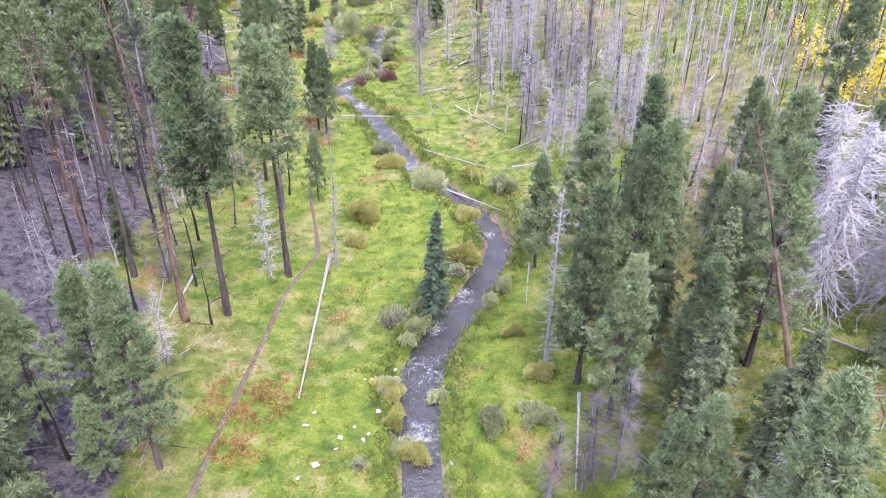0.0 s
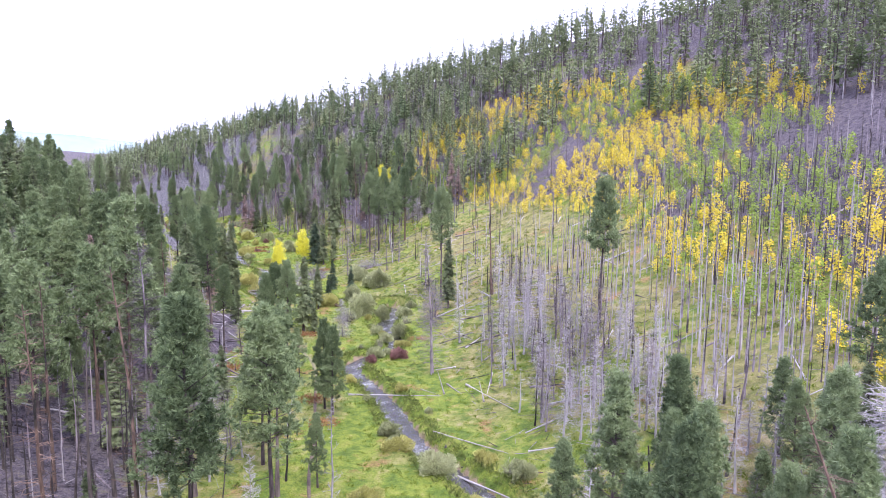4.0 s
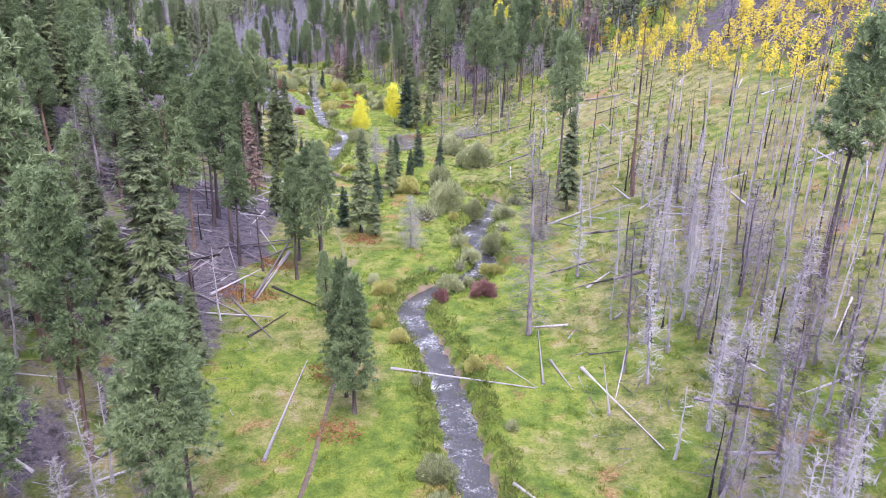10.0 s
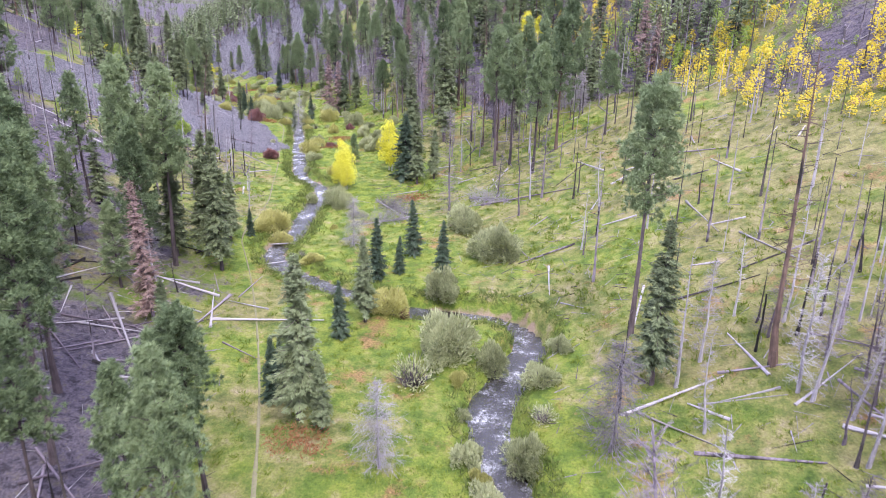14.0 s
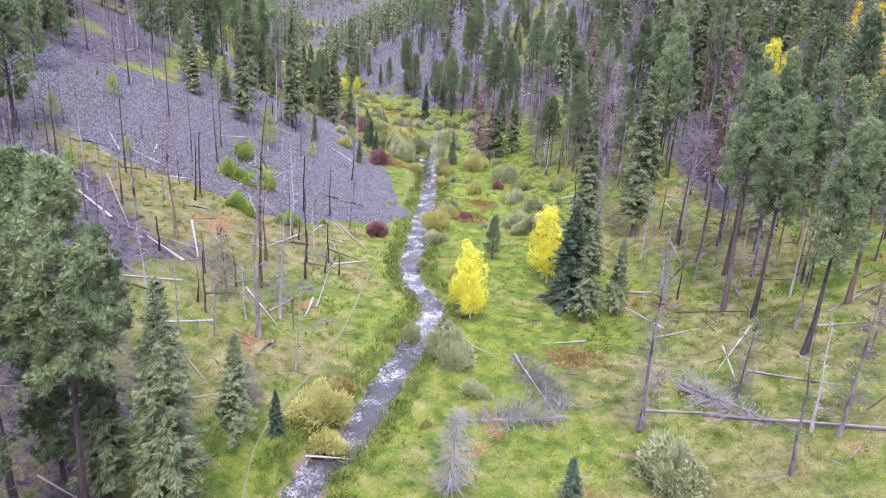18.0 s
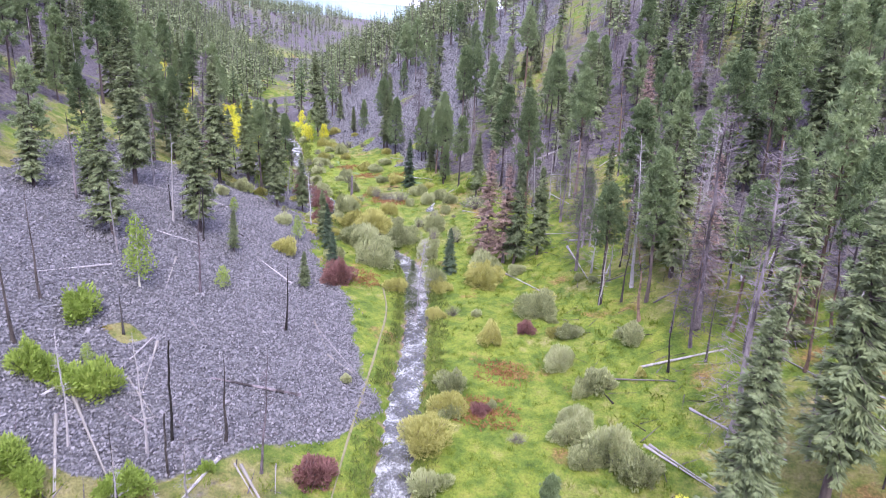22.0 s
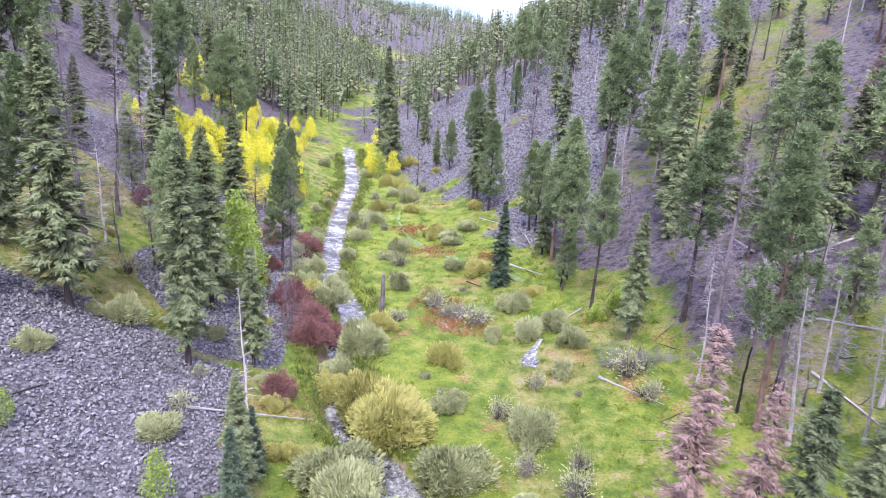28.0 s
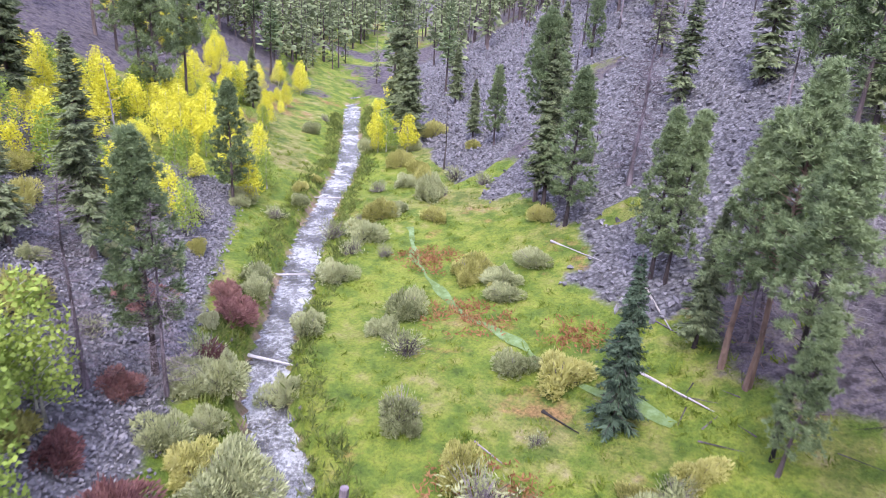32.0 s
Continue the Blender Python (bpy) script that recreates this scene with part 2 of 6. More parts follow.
def water_material():
    m, nt, p = nodes_of("creek_water", 0.07)
    p.inputs["Specular IOR Level"].default_value = 0.9
    p.inputs["IOR"].default_value = 1.7
    spot = nt.nodes.new("ShaderNodeNewGeometry")
    xyz = nt.nodes.new("ShaderNodeSeparateXYZ")
    nt.links.new(spot.outputs["Position"], xyz.inputs[0])
    steep = nt.nodes.new("ShaderNodeMapRange")
    steep.inputs["From Min"].default_value, steep.inputs["From Max"].default_value = 40, 290
    steep.inputs["To Min"].default_value, steep.inputs["To Max"].default_value = -0.045, 0.08
    nt.links.new(xyz.outputs["Y"], steep.inputs["Value"])
    # White stands for riffle foam and also paints in the sky's reflection, more upstream.
    foam_and_sheen = ramp(nt, maths(nt, "ADD", steep.outputs[0], maths(nt, "ADD", maths(nt, "MULTIPLY", noisy(nt, 0.4, 4, 0.65), 0.75), maths(nt, "MULTIPLY", noisy(nt, 4.0, 6, 0.8), 0.7))), (0.72, (0, 0, 0)), (0.98, (0.7, 0.7, 0.7)))
    bed = ramp(nt, noisy(nt, 1.6, 5, 0.7), (0.3, (0.008, 0.008, 0.01)), (0.55, (0.02, 0.018, 0.02)), (0.75, (0.05, 0.045, 0.042)))
    nt.links.new(mixed(nt, foam_and_sheen, bed, (0.6, 0.62, 0.66)), p.inputs["Base Color"])
    nt.links.new(ramp(nt, foam_and_sheen, (0.0, (0.16, 0.16, 0.16)), (1.0, (0.5, 0.5, 0.5))), p.inputs["Roughness"])
    bumped(nt, p, maths(nt, "ADD", noisy(nt, 3.4, 5, 0.65), maths(nt, "MULTIPLY", noisy(nt, 1.0, 3), 1.2)), 0.9, 0.2)
    return m


ALGAE, _nt, _p = nodes_of("pale_green_rill", 0.8)
_nt.links.new(ramp(_nt, noisy(_nt, 1.5, 5, 0.7), (0.38, (0.09, 0.14, 0.04)), (0.5, (0.12, 0.18, 0.065)), (0.66, (0.17, 0.25, 0.13))), _p.inputs["Base Color"])
EARTH, _nt, _p = nodes_of("trail_earth", 0.95)
_nt.links.new(ramp(_nt, noisy(_nt, 2.5, 5, 0.7), (0.3, (0.07, 0.052, 0.042)), (0.55, (0.125, 0.095, 0.075)), (0.75, (0.2, 0.19, 0.09))), _p.inputs["Base Color"])
PALE_EARTH, _nt, _p = nodes_of("dry_trail_earth", 0.95)
_nt.links.new(ramp(_nt, noisy(_nt, 2.5, 5, 0.7), (0.32, (0.14, 0.145, 0.065)), (0.52, (0.19, 0.172, 0.11)), (0.68, (0.19, 0.225, 0.08))), _p.inputs["Base Color"])
GROUND, WATER = ground_material(), water_material()
# Pale blue of the air between, put into the base colour of the far ridge.
HAZE, _nt, _p = nodes_of("painted_distance_haze", 1.0)
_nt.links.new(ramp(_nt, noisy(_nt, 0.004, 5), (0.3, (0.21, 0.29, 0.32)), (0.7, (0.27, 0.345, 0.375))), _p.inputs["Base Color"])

# ---- the plan: valley axis, creek, trail and the height of the ground ----
AXIS = [(0, -500), (1, -100), (2, 0), (2, 40), (-4, 80), (-12, 115), (-24, 148), (-46, 178), (-66, 210), (-88, 245),
        (-115, 272), (-145, 298), (-175, 325), (-225, 385), (-280, 470), (-360, 610), (-460, 800), (-600, 1150)]
CREEK_LOWER = [(-3, -60), (1, 0), (-0.5, 20), (-1, 29), (-1.6, 34), (-1.8, 38), (-0.8, 43), (2, 48.5), (4.2, 54), (5.5, 58),
               (5, 62), (2.8, 67.8), (-3.2, 76.6), (-5.8, 83), (-8.5, 91), (-12, 99.5), (-15.8, 104.8), (-16.4, 109), (-14.3, 113),
               (-11, 117), (-10, 122), (-12.5, 127), (-14.2, 132), (-13, 138), (-11.8, 143), (-13, 147.5), (-18, 149.2)]
CREEK_UPPER = [(-25, 148), (-36, 151.8), (-44, 156), (-47.8, 161), (-47, 166), (-49.3, 174), (-51.6, 186), (-53.5, 192),
               (-59.5, 195.5), (-65, 207), (-70, 218), (-74, 227), (-79, 237), (-84, 246.5), (-90, 252.5), (-103, 257), (-110, 264),
               (-114.5, 271.5), (-124, 276.5), (-129.5, 282.5), (-143, 297), (-156, 314), (-168, 325), (-190, 347), (-216, 376), (-270, 455)]


def rounded(points, n):
    """Chaikin's corner cutting of a line."""
    P = np.array(points, float)
    for _ in range(n):
        Q = np.empty((2 * len(P) - 2, 2))
        Q[0::2] = 0.75 * P[:-1] + 0.25 * P[1:]
        Q[1::2] = 0.25 * P[:-1] + 0.75 * P[1:]
        P = np.vstack([P[:1], Q, P[-1:]])
    return P


def along(P, X, Y):
    """The way along the line P and the signed distance from it (positive to the right of the way)."""
    X, Y = np.asarray(X, float), np.asarray(Y, float)
    shape, X, Y = X.shape, X.ravel(), Y.ravel()
    best, way, side, s0 = np.full(X.shape, 1e18), np.zeros(X.shape), np.ones(X.shape), 0.0
    for a, b in zip(P[:-1], P[1:]):
        v = b - a
        L = float(np.hypot(v[0], v[1]))
        u = np.clip(((X - a[0]) * v[0] + (Y - a[1]) * v[1]) / L ** 2, 0, 1)
        dx, dy = X - a[0] - u * v[0], Y - a[1] - u * v[1]
        d2 = dx * dx + dy * dy
        k = d2 < best
        best, way = np.where(k, d2, best), np.where(k, s0 + u * L, way)
        side = np.where(k, np.where(v[1] * dx - v[0] * dy >= 0, 1.0, -1.0), side)
        s0 += L
    return way.reshape(shape), (np.sqrt(best) * side).reshape(shape)


def lattice(i, j, seed):
    n = np.sin(i * 127.1 + j * 311.7 + seed * 74.7) * 43758.5453
    return n - np.floor(n)


def wave(X, Y, size, seed=0):
    """Smooth noise from 0 to 1 with lumps of that size in metres."""
    x, y = np.asarray(X, float) / size, np.asarray(Y, float) / size
    i, j = np.floor(x), np.floor(y)
    u, v = x - i, y - j
    u, v = u * u * (3 - 2 * u), v * v * (3 - 2 * v)
    return ((1 - u) * (1 - v) * lattice(i, j, seed) + u * (1 - v) * lattice(i + 1, j, seed)
            + (1 - u) * v * lattice(i, j + 1, seed) + u * v * lattice(i + 1, j + 1, seed))


def smooth(a, b, x):
    u = np.clip((x - a) / (b - a), 0, 1)
    return u * u * (3 - 2 * u)


AXIS_LINE = rounded(AXIS, 3)
CREEK_LINE = rounded(CREEK_LOWER + CREEK_UPPER, 2)


def water_z(Y):
    return np.interp(Y, [-100, 40, 100, 148, 180, 211, 232, 300, 400, 700, 1200], [-4.2, -3.6, -3.4, -2.2, -1.6, -1.0, -0.1, 0.5, 1.5, 5, 8])


def place(X, Y):
    """Valley coordinates: metres up the valley (0 under the first camera), and to the right of its axis."""
    s, d = along(AXIS_LINE, X, Y)
    return s - 500, d


def ground(X, Y):
    X, Y = np.asarray(X, float), np.asarray(Y, float)
    s, d = place(X, Y)
    c = np.abs(along(CREEK_LINE, X, Y)[1])
    w_r = np.interp(s, [0, 60, 150, 190, 240, 320, 360, 500], [9, 9, 10, 18, 19, 17, 14, 12])
    k_r = np.interp(s, [0, 150, 230, 300, 400, 600], [0.40, 0.38, 0.44, 0.56, 0.6, 0.5])
    h_r = np.interp(s, [-200, 0, 150, 260, 300, 340, 420, 560, 700, 900], [120, 172, 150, 98, 71, 58, 42, 36, 30, 18])
    w_l = np.interp(s, [0, 60, 150, 190, 230, 260, 300, 500], [20, 24, 28, 14, 9, 5, 5, 8])
    k_l = np.interp(s, [0, 150, 230, 300, 400, 600], [0.36, 0.38, 0.44, 0.5, 0.66, 0.6])
    h_l = np.interp(s, [-200, 0, 150, 260, 380, 450, 600, 900], [24, 27, 29, 55, 95, 106, 100, 40])
    right = d > 0
    x = np.abs(d) - np.where(right, w_r, w_l)
    rise = np.where(right, k_r, k_l) * 4.0 * np.log1p(np.exp(np.clip(x / 4.0, -30, 30)))
    rise = np.where(x > 100, np.where(right, k_r, k_l) * x, rise) + np.where(right, 0.26 * np.maximum(x - 48, 0), 0)
    cap = np.where(right, h_r, h_l)
    rise = rise / (1 + (rise / cap) ** 4) ** 0.25
    up = smooth(2, 20, rise)
    z = water_z(Y) + 0.75 + rise
    z = z + up * (4.5 * (wave(X, Y, 38, 3) - 0.5) + 1.2 * (wave(X, Y, 11, 4) - 0.5)) + 9 * smooth(60, 300, np.abs(d)) * (wave(X, Y, 120, 8) - 0.5)
    z = z + 0.5 * (wave(X, Y, 9, 5) - 0.5) + 0.22 * (wave(X, Y, 2.6, 6) - 0.5)
    half = (1.25 + 0.5 * (wave(X, Y, 7, 9) - 0.4)) * np.interp(Y, [116, 124, 144, 150], [1, 1.35, 1.4, 1])
    bed = water_z(Y) - 0.45 + 0.3 * (wave(X, Y, 1.7, 11) - 0.5)
    k = smooth(half - 0.35, half + 0.75, c)
    return bed * (1 - k) + z * k


TRAIL = rounded([(-14.5, 20), (-14.5, 33), (-13.6, 43), (-13.5, 49), (-11.6, 55), (-12, 58), (-15, 70), (-15.6, 77), (-18.4, 90), (-21.3, 106), (-26, 115),
                 (-32, 128), (-42, 146), (-49.2, 157), (-52.7, 162), (-55.8, 176), (-61, 188), (-65, 198), (-71, 211), (-76.5, 224), (-80.5, 233), (-85, 239)], 2)


def talus_cover(s, d, X, Y):
    """Where loose rock covers the slopes, from 0 to 1."""
    e = 9 * (wave(X, Y, 9, 21) - 0.5) + 6 * (wave(X, Y, 3, 22) - 0.5)
    low = np.interp(-d, [3, 7, 11, 17, 30, 37, 46, 55], [232, 228, 224, 220, 218, 217, 223, 234])
    left = smooth(-2, 2, s + 0.6 * e - low) * smooth(-2, 2, 291 - s + e) * smooth(-2, 2, -d - np.interp(s, [250, 262], [3, 8]) + 0.4 * e) * smooth(-3, 3, np.interp(s, [225, 250, 264, 291], [55, 53, 38, 36]) + d + e) * (d < 0)
    left2 = smooth(-2, 2, s - 289) * smooth(-2, 2, 345 - s) * smooth(-2, 2, -d - 6) * smooth(-3, 3, 34 + d) * smooth(0.36, 0.44, wave(X, Y, 13, 25)) * (d < 0)
    right = smooth(-3, 3, s + e - 314 - 0.75 * np.maximum(d - 20, 0)) * smooth(-8, 8, 440 - s + e) * smooth(-2, 2, d - np.interp(s, [335, 356], [20, 12]) + 0.5 * e) * smooth(-6, 6, 88 - d + 2 * e) * (d > 0)
    bare = (wave(X, Y, 9, 23) < 0.88)
    return np.maximum(np.maximum(left, left2), right) * bare


def litter_cover(s, d, X, Y):
    """Where forest litter and ash cover the ground."""
    n = wave(X, Y, 14, 31)
    edge_l = np.interp(s, [0, 30, 45, 60, 100, 150, 176, 186, 190, 216, 228, 280, 330, 400], [-18, -21, -29, -31, -26, -21, -17, -19, -25, -28, -37, -52, -34, -6])
    left = smooth(-7, 7, edge_l - d + 14 * (n - 0.5) + 6 * (wave(X, Y, 5, 32) - 0.5))
    edge_r = np.interp(s, [0, 60, 90, 150, 190, 215, 260, 300, 330, 390, 410], [24, 60, 58, 62, 54, 42, 36, 27, 24, 20, 6])
    left = np.maximum(left, 0.45 * smooth(0.35, 0.7, wave(X, Y, 3, 33)) * smooth(5, 10, -d) * smooth(180, 190, s) * smooth(232, 220, s))
    right = smooth(-6, 6, d - edge_r + 14 * (n - 0.5))
    return np.maximum(left, right) * (0.38 + 0.75 * n)


def dryness(s, d, c):
    """How dry the grass is: lush by the water, tan on the burnt slopes."""
    right = np.interp(d, [4, 14, 30], [0.25, 0.52, 0.75]) - 0.25 * smooth(178, 196, s)
    left = np.interp(-d, [6, 16, 26], [0.3, 0.42, 0.6]) + np.where((s > 180) & (s < 240), 0.2, 0) * smooth(4, 9, -d)
    head = np.interp(s, [215, 230, 270, 290], [0, -0.12, -0.12, 0.06])
    return (np.where(d > 0, right, left) + head) * (0.45 + 0.55 * smooth(1.5, 6, c))


def mesh_of(name, V, T, mats, index=None, flat=True):
    """A mesh from arrays of places and triangles."""
    V, T = np.asarray(V, np.float32), np.asarray(T, np.int32)
    me = bpy.data.meshes.new(name)
    me.vertices.add(len(V))
    me.vertices.foreach_set("co", V.ravel())
    k = T.shape[1]
    me.loops.add(T.size)
    me.loops.foreach_set("vertex_index", T.ravel())
    me.polygons.add(len(T))
    me.polygons.foreach_set("loop_start", np.arange(0, T.size, k, dtype=np.int32))
    me.polygons.foreach_set("loop_total", np.full(len(T), k, np.int32))
    for m in mats:
        me.materials.append(m)
    if index is not None:
        me.polygons.foreach_set("material_index", np.asarray(index, np.int32))
    me.polygons.foreach_set("use_smooth", np.full(len(T), not flat, bool))
    me.update(calc_edges=True)
    me.validate()
    return me


def join(chunks):
    """Chunks (places, triangles) of one mesh, put together."""
    Vs, Ts, n = [], [], 0
    for V, T in chunks:
        Vs.append(V)
        Ts.append(T + n)
        n += len(V)
    return np.vstack(Vs), np.vstack(Ts)


def unit(D):
    return D / np.maximum(np.linalg.norm(D, axis=-1, keepdims=True), 1e-9)


def sticks(A, B, ra, rb, n=3):
    """Tapered rods from A to B."""
    A, B = np.asarray(A, float), np.asarray(B, float)
    k = len(A)
    ra, rb = np.broadcast_to(ra, k), np.broadcast_to(rb, k)
    D = unit(B - A)
    U = unit(np.cross(D, np.where(np.abs(D[:, 2:3]) > 0.8, [[1.0, 0, 0]], [[0, 0, 1.0]])))
    W = np.cross(D, U)
    a = np.arange(n) * 2 * math.pi / n
    ring = np.cos(a)[None, :, None] * U[:, None] + np.sin(a)[None, :, None] * W[:, None]
    V = np.concatenate([A[:, None] + ring * ra[:, None, None], B[:, None] + ring * rb[:, None, None]], 1).reshape(-1, 3)
    i = np.arange(n)
    j = (i + 1) % n
    T = np.concatenate([np.stack([i, j, n + j], 1), np.stack([i, n + j, n + i], 1)])
    T = (T[None] + (np.arange(k) * 2 * n)[:, None, None]).reshape(-1, 3)
    return V, T


def kites(P, D, length, width, r, level=0.0):
    """Small leaf shapes at P that point along D."""
    k = len(P)
    length, width = np.broadcast_to(length, k)[:, None], np.broadcast_to(width, k)[:, None]
    S = unit(np.cross(D, r.normal(size=(k, 3)) + [0, 0, level])) * width / 2
    M = P + D * length * 0.45
    V = np.stack([P, M + S, P + D * length, M - S], 1).reshape(-1, 3)
    T = (np.array([[0, 1, 2], [0, 2, 3]])[None] + (np.arange(k) * 4)[:, None, None]).reshape(-1, 3)
    return V, T


def slivers(P, D, length, width, r):
    """Needle bundles: one narrow triangle each."""
    k = len(P)
    length, width = np.broadcast_to(length, k)[:, None], np.broadcast_to(width, k)[:, None]
    S = unit(np.cross(D, r.normal(size=(k, 3)))) * width / 2
    V = np.stack([P - S, P + S, P + D * length], 1).reshape(-1, 3)
    return V, np.arange(3 * k).reshape(-1, 3)


def trunk_chunk(h, r0, r, n=7, rings=7, top=0.12, bend=0.02):
    """A tapered, slightly bent stem with a flared foot."""
    f = np.linspace(0, 1, rings)
    off = np.cumsum(r.normal(size=(rings, 2)) * bend * h / rings, 0)
    off -= off[0]
    rad = r0 * (1 - (1 - top) * f ** 0.85)
    rad[0] *= 1.35
    a = np.arange(n) * 2 * math.pi / n
    wob = 1 + 0.09 * r.normal(size=(rings, n))
    V = np.stack([off[:, 0:1] + rad[:, None] * np.cos(a) * wob, off[:, 1:2] + rad[:, None] * np.sin(a) * wob,
                  np.repeat((f * h)[:, None], n, 1)], 2).reshape(-1, 3)
    V = np.vstack([V, [[off[-1, 0], off[-1, 1], h * 1.004]]])
    T = []
    for q in range(rings - 1):
        for i in range(n):
            a0, a1, b0, b1 = q * n + i, q * n + (i + 1) % n, (q + 1) * n + i, (q + 1) * n + (i + 1) % n
            T += [(a0, a1, b1), (a0, b1, b0)]
    T += [((rings - 1) * n + i, (rings - 1) * n + (i + 1) % n, len(V) - 1) for i in range(n)]
    return V, np.array(T), (f * h, off)


def leaves(P, D, N, length, width):
    """Leaf or bough shapes at P that point along D and face N."""
    k = len(P)
    length, width = np.broadcast_to(length, k)[:, None], np.broadcast_to(width, k)[:, None]
    S = unit(np.cross(N, D)) * width / 2
    M = P + D * length * 0.42
    V = np.stack([P, M + S, P + D * length, M - S], 1).reshape(-1, 3)
    T = (np.array([[0, 1, 2], [0, 2, 3]])[None] + (np.arange(k) * 4)[:, None, None]).reshape(-1, 3)
    return V, T


def crown_chunk(kind, h, r, stem, branches, tufts, blades, size=1.0):
    """Branches round a stem with tufts of needles (pines) or shingled sprays (firs). Returns the needles and the bare branch wood."""
    pine = kind in ("pine", "young")
    foot, rad = {"pine": (r.uniform(0.36, 0.55), 0.135), "young": (r.uniform(0.12, 0.25), 0.18), "fir": (r.uniform(0.06, 0.16), 0.14), "spruce": (0.03, 0.165)}[kind]
    rad *= h
    u = np.sort(r.uniform(0, 1, branches)) ** (0.9 if pine else 0.85)
    if pine:
        shape = np.minimum(1, 0.5 + 3.0 * u) * (1 - u ** (1.1 if kind == "young" else 1.5)) ** 0.8 + 0.08
    else:
        shape = (1 - u) ** (0.8 if kind == "spruce" else 0.7) * np.minimum(1, 0.65 + 4 * u) + 0.05
    z = h * (foot + (0.985 - foot) * u)
    az = np.arange(branches) * 2.4 + r.normal(0, 0.45, branches)
    lump = 0.7 + 0.55 * wave(az * 1.9 + 7, z / (0.11 * h), 1.0, int(r.integers(99)))
    L = rad * shape * lump * r.uniform(0.7, 1.15, branches)
    lift = r.normal(0.22 if pine else -0.25, 0.16, branches) + (0.5 * u if pine else 0.45 * u)
    D = unit(np.stack([np.cos(az), np.sin(az), lift], 1))
    A = np.stack([np.interp(z, stem[0], stem[1][:, 0]), np.interp(z, stem[0], stem[1][:, 1]), z], 1)
    B = A + D * L[:, None]
    wood = sticks(A, B, 0.011 * h ** 0.5 + 0.0 * L, 0.004, 3)
    k = branches * tufts
    b = np.repeat(np.arange(branches), tufts)
    if pine:
        f = r.uniform(0.3, 1.0, k) ** 0.65
        P = A[b] + D[b] * (L[b] * f)[:, None] + r.normal(size=(k, 3)) * 0.014 * h
        q = np.repeat(np.arange(k), blades)
        Dq = unit(D[b][q] * 0.45 + r.normal(size=(len(q), 3)) * 0.8 + [0, 0, 0.4])
        g = (0.55 + 0.13 * h ** 0.5) * size
        return slivers(P[q], Dq, r.uniform(0.3, 0.52, len(q)) * g, r.uniform(0.07, 0.11, len(q)) * g * size ** 0.5, r), wood
    f = np.tile(np.linspace(0.1, 0.96, tufts), branches) + r.normal(0, 0.05, k)
    side = np.stack([-np.sin(az), np.cos(az), 0 * az], 1)
    q = np.repeat(np.arange(k), blades)
    sign = r.choice([-1.0, 1.0], len(q))[:, None]
    Dq = unit(D[b][q] * r.uniform(0.4, 1.2, (len(q), 1)) + side[b][q] * sign * r.uniform(0.1, 0.9, (len(q), 1)) + r.normal(size=(len(q), 3)) * 0.18 + [0, 0, -0.22])
    P = A[b] + D[b] * (L[b] * f)[:, None] + r.normal(size=(k, 3)) * 0.006 * h
    P[:, 2] -= 0.1 * (L[b] * np.maximum(f, 0)) ** 1.3
    Nq = unit(D[b][q] * 0.8 + [0, 0, 0.9] + r.normal(size=(len(q), 3)) * 0.45)
    g = (L[b][q] * (0.42 * (1 - f[q]) + 0.16) + 0.01 * h + 0.06) * r.uniform(0.7, 1.25, len(q)) * min(1.0, 0.25 + 0.75 * size)
    return leaves(P[q], Dq, Nq, g, g * r.uniform(0.3, 0.45, len(q)) * size), wood


CROWNS = {"pine": [(95, 10, 38, 0.72), (80, 7, 20, 1.0), (55, 5, 11, 1.6)], "young": [(120, 9, 38, 0.68), (95, 7, 20, 0.95), (65, 5, 11, 1.5)],
          "fir": [(230, 10, 10, 0.55), (150, 7, 5, 0.8), (90, 5, 2, 1.3)], "spruce": [(220, 10, 10, 0.55)], "dead": [(200, 9, 9, 0.42)]}


def conifer_meshes(kind, h, seed, needles, bark, level=0, dense=1.0):
    """level: 0 for trees beside the valley floor, 2 for those high on the slopes."""
    r = np.random.default_rng(seed)
    V, T, stem = trunk_chunk(h, 0.0105 * h + 0.02, r)
    br, tu, bl, size = CROWNS["dead" if needles is RUST else kind][level]
    leaf, wood = crown_chunk(kind, h, r, stem, int(br * dense), tu, bl, size)
    stubs = sticks(*[np.stack(c, 0) for c in zip(*[(np.array([0, 0, zz]), np.array([math.cos(a) * l, math.sin(a) * l, zz + dz]))
                   for zz, a, l, dz in zip(r.uniform(0.12, 0.42, 16) * h, r.uniform(0, 6.3, 16), r.uniform(0.3, 1.2, 16), r.uniform(-0.3, 0.2, 16))])], 0.025, 0.008)
    trunk = mesh_of(kind + "_trunk", *join([(V, T), stubs]), [bark])
    W, S = join([leaf, wood])
    index = np.zeros(len(S), int)
    index[len(leaf[1]):] = 1
    return trunk, mesh_of(kind + "_crown", W, S, [needles, bark], index), h


